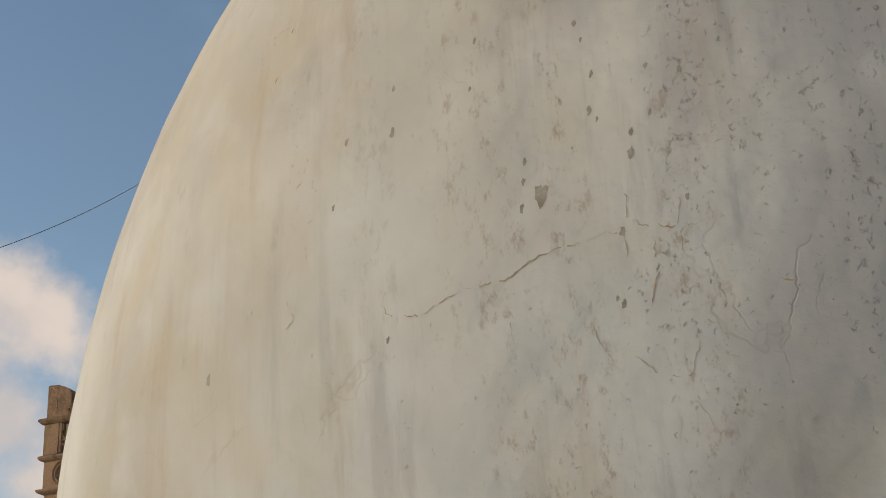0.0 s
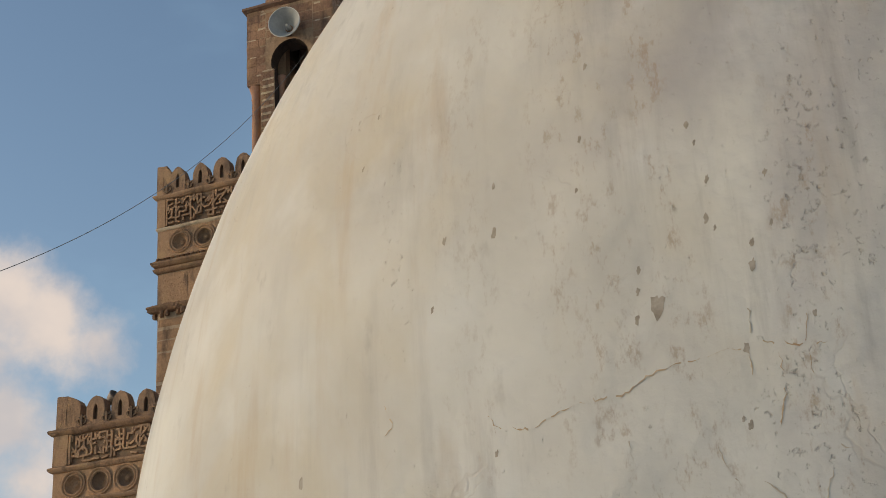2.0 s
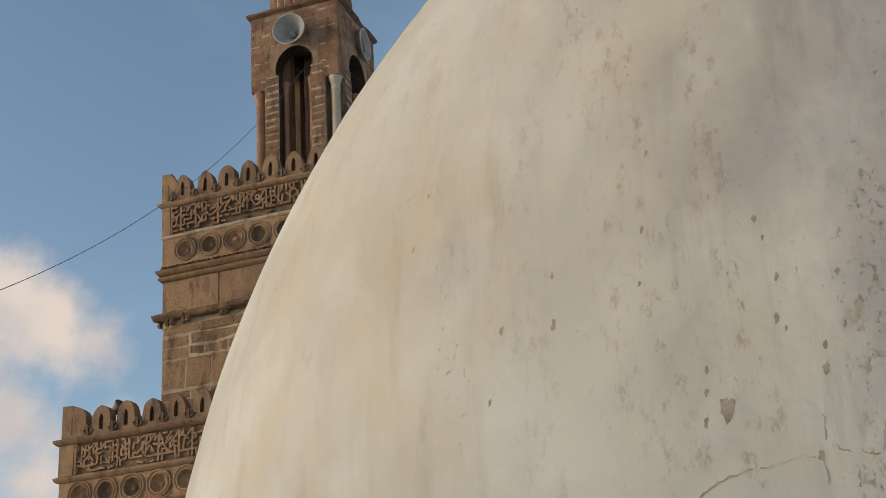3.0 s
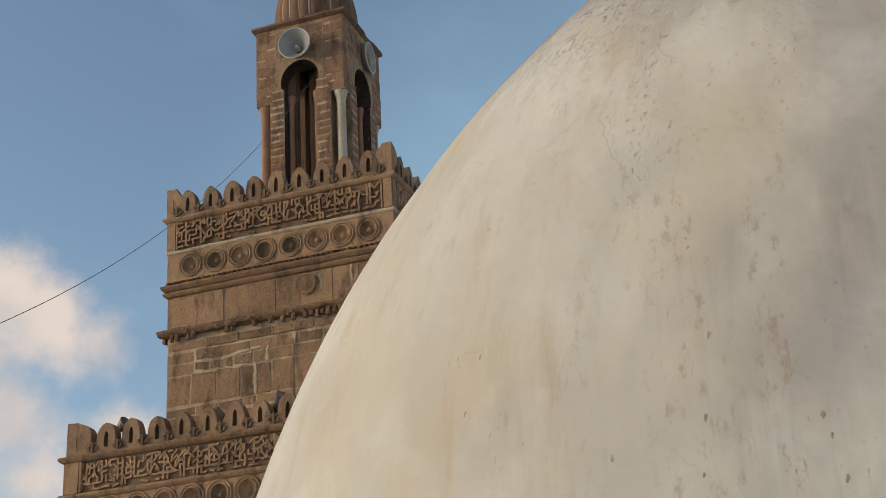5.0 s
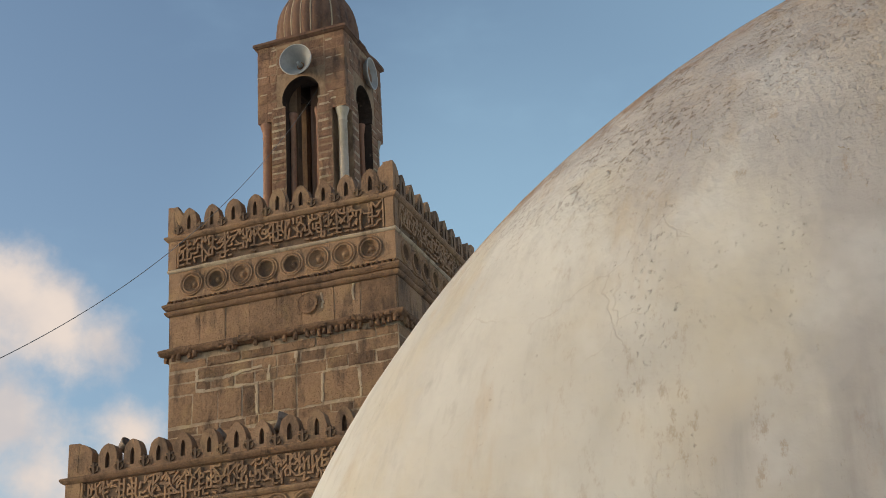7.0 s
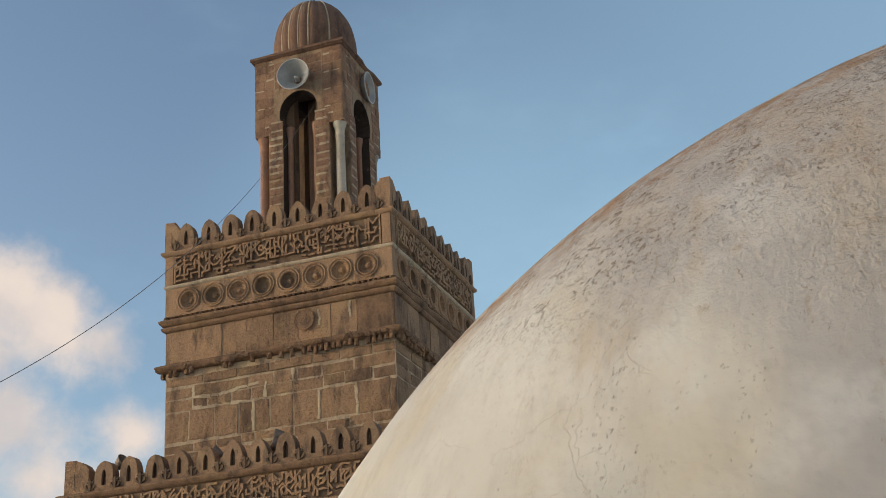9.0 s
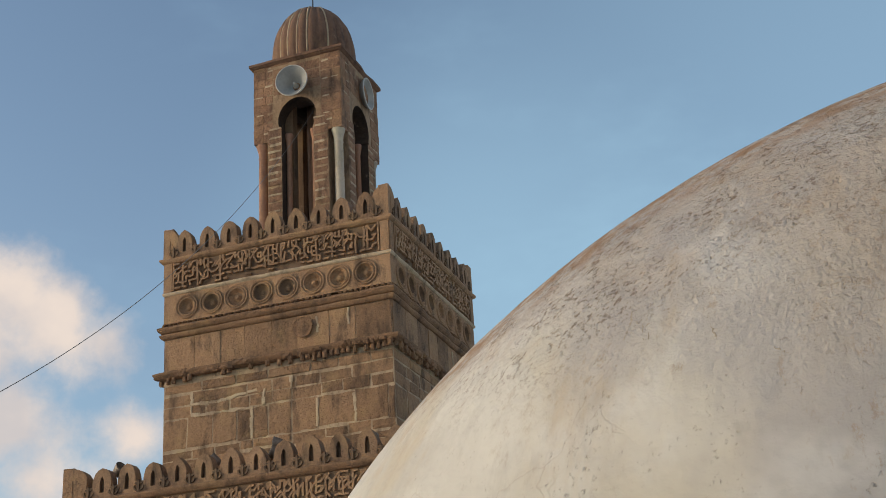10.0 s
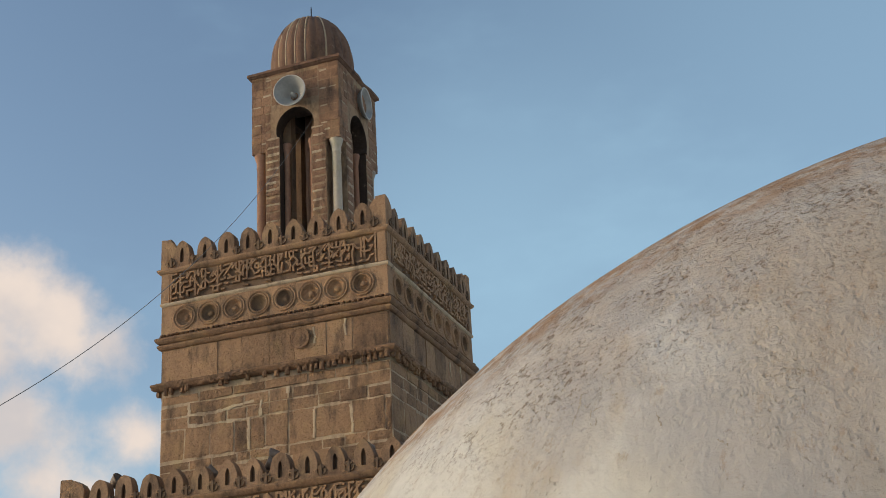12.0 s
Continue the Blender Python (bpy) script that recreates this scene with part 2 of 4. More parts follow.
    colour = n.mix(n.math("MULTIPLY", cracks, 0.15), colour, (0.290, 0.185, 0.105))
    # lichen and rust near the crown
    lichen = n.math("MULTIPLY", n.step(n.noise(where, 17.0, 7.0, 0.74), 0.40, 0.60), n.math("MULTIPLY", n.step(crest, -0.15, 0.08), n.step(axes.outputs[2], 1.02, 1.18)))
    colour = n.mix(n.math("MULTIPLY", lichen, 0.90), colour, (0.285, 0.158, 0.074))
    n.link(colour, s.inputs["Base Color"])
    h = n.math("ADD", n.math("MULTIPLY", n.noise(where, 4.5, 4.0, 0.55), 1.2), n.math("MULTIPLY", n.noise(where, 30.0, 5.0, 0.62), 0.13))
    h = n.math("SUBTRACT", h, n.math("MULTIPLY", pit, 0.14))
    h = n.math("SUBTRACT", h, n.math("MULTIPLY", dots, 0.16))
    h = n.math("SUBTRACT", h, n.math("MULTIPLY", crevices, 0.20))
    h = n.math("ADD", h, n.math("MULTIPLY", n.math("MULTIPLY", n.noise(where, 48.0, 5.0, 0.65), upper), 0.62))
    h = n.math("SUBTRACT", h, n.math("MULTIPLY", cracks, 0.03))
    bump(n, s, h, 0.020, 0.8)
    return m


PLASTER = plaster_material()


def plain_material(name, low, high, scale=8.0, rough=0.6, metal=0.0, depth=0.002):
    m, n, s = material(name, rough, metal)
    where = n.add("ShaderNodeNewGeometry").outputs["Position"]
    tone = n.math("ADD", n.math("MULTIPLY", n.noise(where, scale, 5.0, 0.6), 0.7), n.math("MULTIPLY", n.noise(where, scale * 6, 4.0, 0.6), 0.3))
    n.link(n.mix(n.step(tone, 0.3, 0.7), low, high), s.inputs["Base Color"])
    bump(n, s, tone, depth, 0.6)
    return m


HORN_GREY = plain_material("grey_enamel", (0.27, 0.27, 0.26), (0.38, 0.38, 0.365), 5.0, 0.38)
HORN_RIM = plain_material("pale_rim_enamel", (0.44, 0.44, 0.42), (0.58, 0.58, 0.56), 5.0, 0.35)
LAMP_GREY = plain_material("weathered_lamp_metal", (0.13, 0.095, 0.072), (0.27, 0.21, 0.165), 9.0, 0.6, 0.2)
DARK_METAL = plain_material("dark_metal", (0.030, 0.030, 0.032), (0.075, 0.070, 0.066), 9.0, 0.5, 0.5)
RUST = plain_material("rusty_iron", (0.120, 0.060, 0.032), (0.210, 0.120, 0.070), 14.0, 0.8)
TILE = stone_material("ribbed_dome_stone", (0.115, 0.060, 0.038), (0.225, 0.128, 0.082), (0.060, 0.036, 0.027), 22.0, 0.006, 0.3)
CABLE = plain_material("weathered_cable", (0.15, 0.135, 0.12), (0.21, 0.19, 0.17), 20.0, 0.6)
TERRACE = plain_material("limewashed_terrace", (0.60, 0.56, 0.48), (0.74, 0.70, 0.61), 0.8, 0.9, 0.0, 0.01)
CRACK = plain_material("rusty_crack", (0.360, 0.235, 0.130), (0.520, 0.415, 0.285), 14.0, 0.95)
HAIR = plain_material("brown_hairline", (0.400, 0.330, 0.245), (0.500, 0.440, 0.350), 14.0, 0.95)
SPALL = plain_material("grey_spalled_plaster", (0.250, 0.208, 0.158), (0.410, 0.355, 0.290), 40.0, 0.95, 0.0, 0.004)


def glass_material():
    m, n, s = material("lamp_glass", 0.32)
    s.inputs["Base Color"].default_value = (0.16, 0.14, 0.12, 1)
    s.inputs["Transmission Weight"].default_value = 0.6
    return m


GLASS = glass_material()


# ---- mesh building ----
class Build:
    """Collects vertices and faces for one mesh."""

    def __init__(self):
        self.v, self.f, self.dark = [], [], set()

    def add(self, verts, faces):
        k = len(self.v)
        self.v += [tuple(p) for p in verts]
        self.f += [tuple(i + k for i in face) for face in faces]
        return self

    def box(self, x0, x1, y0, y1, z0, z1):
        return self.add([(x0, y0, z0), (x1, y0, z0), (x1, y1, z0), (x0, y1, z0), (x0, y0, z1), (x1, y0, z1), (x1, y1, z1), (x0, y1, z1)],
                        [(0, 3, 2, 1), (4, 5, 6, 7), (0, 1, 5, 4), (1, 2, 6, 5), (2, 3, 7, 6), (3, 0, 4, 7)])

    def slab(self, outline, y0, y1):
        """An outline in (x, z), counter-clockwise seen from -y, as a plate from y0 (front) to y1."""
        k = len(outline)
        return self.add([(x, y0, z) for x, z in outline] + [(x, y1, z) for x, z in outline],
                        [tuple(range(k)), tuple(reversed(range(k, 2 * k)))] + [((i + 1) % k, i, i + k, (i + 1) % k + k) for i in range(k)])

    def ring(self, profile, half):
        """A square moulding: profile of (projection, z) round a square of that half width."""
        corners = ((-1, -1), (1, -1), (1, 1), (-1, 1))
        cuts, k = 36, len(profile)
        verts = []
        for i, (d, z) in enumerate(profile):
            for (ax, ay), (bx, by) in zip(corners, corners[1:] + corners[:1]):
                for j in range(cuts):
                    f = j / cuts
                    x, y = ax + (bx - ax) * f, ay + (by - ay) * f
                    p = Vector((x * half, y * half, z))
                    chip = max(0.0, noise.noise(p * 2.3 + Vector((7, 3, 1))) - 0.12) * 0.9
                    dd = d * (1 - min(chip, 0.75)) if d > 0 else d
                    wob = 0.006 * noise.noise(p * 5.0) if d > 0 else 0.0
                    sag = 0.010 * noise.noise(Vector((p.x, p.y, z * 0.2)) * 3.1) if d > 0 else 0.0
                    verts.append((x * (half + dd + wob), y * (half + dd + wob), z + sag))
        m = 4 * cuts
        return self.add(verts, [(i * m + j, i * m + (j + 1) % m, ((i + 1) % k) * m + (j + 1) % m, ((i + 1) % k) * m + j) for i in range(k) for j in range(m)])

    def lathe(self, profile, steps, centre=(0, 0, 0), turn=None, cap=True):
        """A profile of (radius, z) turned about z, then turned by a matrix and moved."""
        turn = turn or Matrix.Identity(3)
        verts = [Vector(centre) + turn @ Vector((r * math.cos(2 * math.pi * j / steps), r * math.sin(2 * math.pi * j / steps), z))
                 for r, z in profile for j in range(steps)]
        k = len(profile)
        faces = [(i * steps + j, i * steps + (j + 1) % steps, (i + 1) * steps + (j + 1) % steps, (i + 1) * steps + j) for i in range(k - 1) for j in range(steps)]
        if cap:
            faces += [tuple(reversed(range(steps))), tuple(range((k - 1) * steps, k * steps))]
        return self.add(verts, faces)

    def tube(self, points, radius, steps=6):
        """A round bar along points."""
        points = [Vector(p) for p in points]
        verts, k = [], len(points)
        for i, p in enumerate(points):
            along = (points[min(i + 1, k - 1)] - points[max(i - 1, 0)]).normalized()
            side = along.cross(Vector((0.02, 0.01, 1)) if abs(along.z) < 0.95 else Vector((1, 0, 0))).normalized()
            up = side.cross(along)
            verts += [p + radius * (math.cos(2 * math.pi * j / steps) * side + math.sin(2 * math.pi * j / steps) * up) for j in range(steps)]
        faces = [(i * steps + j, i * steps + (j + 1) % steps, (i + 1) * steps + (j + 1) % steps, (i + 1) * steps + j) for i in range(k - 1) for j in range(steps)]
        return self.add(verts, faces + [tuple(range(steps)), tuple(reversed(range((k - 1) * steps, k * steps)))])

    def mesh(self, name, mat, smooth=False, weld=False):
        data = bpy.data.meshes.new(name)
        data.from_pydata(self.v, [], self.f)
        bm = bmesh.new()
        bm.from_mesh(data)
        if weld:
            bmesh.ops.remove_doubles(bm, verts=bm.verts, dist=0.002)
        bmesh.ops.recalc_face_normals(bm, faces=bm.faces)
        bm.to_mesh(data)
        bm.free()
        data.materials.append(mat)
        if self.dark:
            data.materials.append(RECESS_SHADE)
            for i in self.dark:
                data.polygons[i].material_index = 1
        if smooth:
            data.shade_smooth()
        return data


def part(name, data, parent, m=None, label=""):
    """Links a mesh as one object under a thing or a part."""
    ob = new(name, data)
    ob.parent = parent
    if m is not None:
        ob.matrix_basis = m
    return tagged(ob, label)


def quarter(k):
    """The turn that carries the front of the tower to its k-th side."""
    return Matrix.Rotation(k * math.pi / 2, 4, "Z")


rnd = random.Random(7)


def worn_block(seed, mat, chamfer=0.06, wear=0.03):
    """A block one unit wide, deep and high, its outer face towards -y at about y = 0, with worn edges and an uneven face."""
    r = random.Random(seed)
    nx, nz = 6, 4
    c = chamfer
    verts, faces = [], []
    rim = [(i, 0) for i in range(nx)] + [(nx - 1, k) for k in range(1, nz)] + [(i, nz - 1) for i in range(nx - 2, -1, -1)] + [(0, k) for k in range(nz - 2, 0, -1)]
    for k in range(nz):
        for i in range(nx):
            x, z = i / (nx - 1) - 0.5, k / (nz - 1) - 0.5
            edge = (i in (0, nx - 1)) + (k in (0, nz - 1))
            x *= 1 - 2 * c * 0.6
            z *= 1 - 2 * c
            x += r.uniform(-wear, wear) * 0.8
            z += r.uniform(-wear, wear) * 1.2
            verts.append((x, (0.02 + r.uniform(0, 0.05) + chamfer) if edge else r.uniform(-0.05, 0.04), z))
    faces += [(k * nx + i, k * nx + i + 1, (k + 1) * nx + i + 1, (k + 1) * nx + i) for k in range(nz - 1) for i in range(nx - 1)]
    base = len(verts)
    for i, k in rim:
        x, z = i / (nx - 1) - 0.5, k / (nz - 1) - 0.5
        verts.append((x + r.uniform(-wear, wear) * 0.5, 0.42, z + r.uniform(-wear, wear) * 0.7))
    q = len(rim)
    for j in range(q):
        (i0, k0), (i1, k1) = rim[j], rim[(j + 1) % q]
        faces.append((k0 * nx + i0, base + j, base + (j + 1) % q, k1 * nx + i1))
    return Build().add(verts, faces).mesh("stone", mat)


STONES = [worn_block(i, STONE, 0.016, 0.020) for i in range(12)]
FLAT = [worn_block(30 + i, STONE, 0.004, 0.006) for i in range(6)]


REDDISH = [worn_block(70 + i, LANTERN_STONE, 0.018, 0.024) for i in range(8)]
PALE = [worn_block(45 + i, FILLET, 0.02, 0.06) for i in range(4)]


# ---- ground and closing wall ----
ground = new("ground", Build().box(-1500, 1500, -1500, 1500, -0.6, 0.0).mesh("ground", TERRACE))
tagged(ground, "pale limewashed flat roof terrace reaching the horizon", "terrace", kind="structure")
wall_south = new("wall_south", Build().box(-8, 16, -20.95, -20.55, 0, 2.05).mesh("wall_south", TERRACE))
tagged(wall_south, "plain pale limewashed parapet wall on the terrace", "wall", kind="structure")

# ---- white dome ----
DOME_AT = Vector((7.962, -14.209, 1.804))
DOME_MID = Vector((0.653, 0.888, -0.604))        # the springing's centre, from the dome's origin
DOME_A, DOME_B, DOME_C, DOME_TURN, DOME_POWER = 2.183, 2.934, 2.458, -0.769, 2.159
LEAN_X, LEAN_Y, BEND_X, BEND_Y = 0.014, -0.082, 0.032, -0.141


def dome_point(az, el, out=0.0):
    """A place on the dome's shell, from its origin, by two angles in degrees."""
    az, el, k = radians(az), radians(el), 2 / DOME_POWER
    flat, high = math.cos(el) ** k, math.sin(max(el, 0.0)) ** k
    x, y, z = (DOME_A + out) * flat * math.cos(az), (DOME_B + out) * flat * math.sin(az), (DOME_C + out) * high
    c, s = math.cos(DOME_TURN), math.sin(DOME_TURN)
    p = Vector((c * x - s * y, s * x + c * y, z))
    # the old dome sags towards its open side
    p.x, p.y = p.x + LEAN_X * z + BEND_X * z * z, p.y + LEAN_Y * z + BEND_Y * z * z
    # hand-trowelled unevenness
    wob = 0.0012 * noise.noise(p * 2.2) + 0.0020 * noise.noise(p * 6.0) + 0.0008 * noise.noise(p * 17.0)
    return p + p.normalized() * wob + DOME_MID


def build_dome():
    dome = tagged(new("whitewashed_dome"), "weathered limewashed masonry dome with ochre stains and hairline cracks", "dome")
    dome.location = DOME_AT
    shell = Build()
    across, rise = 360, 130
    rows = [89.2 * (i / rise) ** 1.15 for i in range(rise + 1)]
    verts = [dome_point(360 * j / across, el) for el in rows for j in range(across)]
    faces = [(i * across + j, i * across + (j + 1) % across, (i + 1) * across + (j + 1) % across, (i + 1) * across + j) for i in range(rise) for j in range(across)]
    shell.add(verts, faces + [tuple(range(rise * across, (rise + 1) * across))])
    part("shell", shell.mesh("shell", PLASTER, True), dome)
    drum, around = Build(), 160
    levels = ((1.035, -DOME_AT.z), (1.035, -1.36), (1.018, -1.24), (1.0, -1.20), (1.0, DOME_MID.z + 0.004))
    for k, z in levels:
        for j in range(around):
            p = dome_point(360 * j / around, 0.0) - DOME_MID
            drum.v.append((p.x * k + DOME_MID.x, p.y * k + DOME_MID.y, z))
    drum.f = [(i * around + j, i * around + (j + 1) % around, (i + 1) * around + (j + 1) % around, (i + 1) * around + j) for i in range(len(levels) - 1) for j in range(around)]
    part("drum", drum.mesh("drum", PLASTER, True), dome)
    # cracks and spalled spots, as pairs of angles on the shell
    rusty = [
        ((-66.2, 10.4), (-65.8, 10.0), (-64.3, 9.7), (-63.7, 10.0), (-62.7, 10.2)),
        ((-62.7, 10.2), (-61.0, 10.2), (-60.4, 10.6), (-59.4, 10.8), (-58.5, 10.8), (-57.7, 11.0)),
        ((-57.9, 10.95), (-57.2, 10.9), (-56.7, 11.0), (-56.1, 10.9), (-55.4, 10.7), (-54.8, 10.7)),
        ((-65.9, 10.0), (-65.8, 9.1)), ((-71.0, 11.7), (-70.4, 10.9), (-70.8, 10.6)), ((-56.2, 10.6), (-56.1, 9.4), (-56.5, 8.1)),
        ((-55.3, 11.7), (-55.4, 10.8), (-55.2, 9.6)), ((-57.2, 10.9), (-57.0, 10.0)), ((-52.5, 8.7), (-51.7, 8.3)),
    ]
    faint = [
        ((-62.1, 9.6), (-61.9, 8.9)), ((-61.1, 9.3), (-60.9, 8.2)), ((-58.2, 8.3), (-57.9, 7.5), (-57.6, 7.1)), ((-55.1, 7.9), (-54.3, 7.7)),
        ((-54.9, 7.3), (-55.4, 6.1), (-54.6, 4.8)), ((-56.9, 7.1), (-56.2, 6.6), (-55.6, 6.4)), ((-57.1, 12.3), (-57.0, 11.1)),
    ]
    dark = [
        ((-72.0, 42.6), (-71.5, 41.9), (-71.1, 40.6)), ((-71.5, 41.9), (-70.8, 41.5)), ((-70.6, 41.6), (-69.7, 40.3)), ((-70.3, 41.2), (-69.8, 41.4)),
        ((-69.8, 40.8), (-69.3, 40.1)), ((-67.6, 46.9), (-67.2, 46.2)), ((-61.6, 43.4), (-61.4, 42.5)), ((-59.7, 41.4), (-58.6, 40.8)),
        ((-61.6, 39.7), (-61.5, 39.2)), ((-62.4, 38.4), (-61.0, 37.6)), ((-67.6, 46.7), (-67.7, 45.8)), ((-66.0, 40.3), (-65.2, 39.3)),
    ]
    r = random.Random(5)
    for k, way in enumerate(rusty + faint + dark):
        wide, mat, label = (0.0010, CRACK, "rust-coloured crack") if k < len(rusty) else (0.0009, HAIR, "faint brown hairline crack") if k < len(rusty) + len(faint) else (0.0014, SPALL, "dark crack")
        points = []
        for (a0, e0), (a1, e1) in zip(way, way[1:]):
            steps = max(3, int(math.hypot(a1 - a0, e1 - e0) / 0.12))
            points += [(a0 + (a1 - a0) * i / steps + r.uniform(-0.05, 0.05), e0 + (e1 - e0) * i / steps + r.uniform(-0.05, 0.05)) for i in range(steps)]
        points.append(way[-1])
        b = Build()
        for i, (a0, e0) in enumerate(points):
            p, q = dome_point(a0, e0, 0.0005), dome_point(*points[min(i + 1, len(points) - 1)], 0.0005)
            o = dome_point(*points[max(i - 1, 0)], 0.0005)
            side = (q - o).cross(p - DOME_MID).normalized() * wide * r.uniform(0.1, 1.6) * (1 - 0.8 * abs(2 * i / (len(points) - 1) - 1) ** 3)
            b.v += [p + side, p + (p - DOME_MID) * 0.0001, p - side]
        b.f = [(3 * i + j, 3 * i + j + 1, 3 * i + j + 4, 3 * i + j + 3) for i in range(len(points) - 1) for j in range(2) if noise.noise(Vector((i * 0.33, k * 3.7, 1.5))) > -0.08]
        part("crack", b.mesh("crack", mat, True), dome, label=label)
    spots = ((-60.0, 12.7, 0.013), (-57.2, 10.9, 0.0055), (-57.2, 8.7, 0.005), (-57.4, 8.9, 0.003), (-60.7, 14.0, 0.004), (-60.7, 13.3, 0.0045), (-60.7, 12.4, 0.0055),
             (-66.8, 18.4, 0.0042), (-65.8, 9.2, 0.004), (-75.3, 9.8, 0.007), (-56.9, 14.1, 0.0046), (-56.9, 13.4, 0.006), (-56.3, 14.6, 0.0038), (-58.9, 17.9, 0.0035),
             (-58.1, 14.8, 0.003), (-63.2, 17.3, 0.0033), (-63.3, 19.2, 0.004), (-74.6, 21.5, 0.0038), (-74.5, 23.7, 0.0038), (-69.0, 14.5, 0.004), (-55.1, 11.6, 0.0037),
             (-56.5, 16.3, 0.0047), (-66.5, 16.6, 0.006), (-68.8, 16.9, 0.005), (-58.4, 15.2, 0.005), (-58.4, 16.5, 0.0045), (-59.2, 18.6, 0.0046), (-63.5, 22.1, 0.004))
    for az, el, size in spots:
        b = Build()
        ring = 15
        for k, reach in enumerate((1.0, 0.55)):
            for i in range(ring):
                t = 2 * math.pi * i / ring
                d = reach * size * (0.78 + 0.55 * noise.noise(Vector((math.cos(t) * 1.7 + az, math.sin(t) * 1.7 + el, size * 90)))) * 57.3
                b.v.append(dome_point(az + d / 2.6 * math.cos(t), el + 1.6 * d / 2.3 * math.sin(t), 0.0003 + 0.0001 * k))
        b.f = [(i, (i + 1) % ring, ring + (i + 1) % ring, ring + i) for i in range(ring)] + [tuple(range(ring, 2 * ring))]
        part("spall", b.mesh("spall", SPALL, True), dome, label="grey spalled spot in the plaster")
    return dome


dome = build_dome()

# ---- minaret ----
minaret = tagged(new("minaret"), "brown sandstone minaret in stepped square tiers with carved bands and merlons", "tower")

MOULD = [(0.0, 0.0), (0.030, 0.012), (0.052, 0.035), (0.065, 0.060), (0.065, 0.085), (0.040, 0.100), (0.0, 0.110), (-0.08, 0.11), (-0.08, 0.0)]


def moulding(half, z, height, reach=0.065, mat=CARVED):
    k, h = reach / 0.065, height / 0.11
    return Build().ring([(d * k if d > 0 else d, z + dz * h) for d, dz in MOULD], half).mesh("moulding", mat)


def ashlar(parent, half, levels, seed, joint=0.024, proud=0.016, front=()):
    """Uneven ashlar between given levels, big blocks in the high courses; front: joints of the front's upper courses, lowest first."""
    for side in range(4):
        r = random.Random(seed + side)
        for row, (z0, z1) in enumerate(zip(levels, levels[1:])):
            h = z1 - z0
            x = -half
            known = front[row - (len(levels) - 1 - len(front))] if side == 0 and row >= len(levels) - 1 - len(front) else ()
            while x < half - 0.02:
                w = r.uniform(0.34, 0.62) if h > 0.22 else r.uniform(0.24, 0.56)
                if half - x - w < 0.18:
                    w = half - x
                if known:
                    w = min([k for k in known if k > x + 0.02], default=half) - x
                split = h > 0.24 and r.random() < 0.10 and not known
                cut = r.uniform(0.35, 0.65)
                rows_ = ((z0, z0 + h * cut), (z0 + h * cut, z1)) if split else ((z0, z1),)
                for za, zb in rows_:
                    jx, jz = joint * r.uniform(0.2, 1.5), joint * r.uniform(0.2, 1.5)
                    m = quarter(side) @ Matrix.Translation((x + w / 2, -half - proud * r.uniform(0.5, 1.0), (za + zb) / 2 + r.uniform(-0.014, 0.014))) @ Matrix.Rotation(r.uniform(-0.03, 0.03), 4, "Y") @ Matrix.Diagonal((w - jx, 0.10, zb - za - jz, 1))
                    part("stone", r.choice(STONES), parent, m)
                x += w


def courses(parent, half, z0, z1, seed, heights, widths, joint=0.016, proud=0.022, sides=4, meshes=None, span=None):
    """Ashlar courses on the sides of a tier, one stone after the other."""
    meshes = meshes or STONES
    for side in range(sides):
        r = random.Random(seed + side)
        z = z0
        while z < z1 - 0.03:
            h = min(r.uniform(*heights), z1 - z)
            if z1 - z - h < heights[0] * 0.6:
                h = z1 - z
            x, end = (-half, half) if span is None else span
            while x < end - 0.02:
                w = r.uniform(*widths) * (0.75 if h < 0.2 else 1.0)
                if end - x - w < widths[0] * 0.6:
                    w = end - x
                jj = joint * r.uniform(0.5, 1.7)
                m = quarter(side) @ Matrix.Translation((x + w / 2, -half - proud * r.uniform(0.4, 1.0), z + h / 2)) @ Matrix.Rotation(r.uniform(-0.010, 0.010), 4, "Y") @ Matrix.Diagonal((w - jj, 0.10, h - jj, 1))
                part("stone", r.choice(meshes), parent, m)
                x += w
            z += h


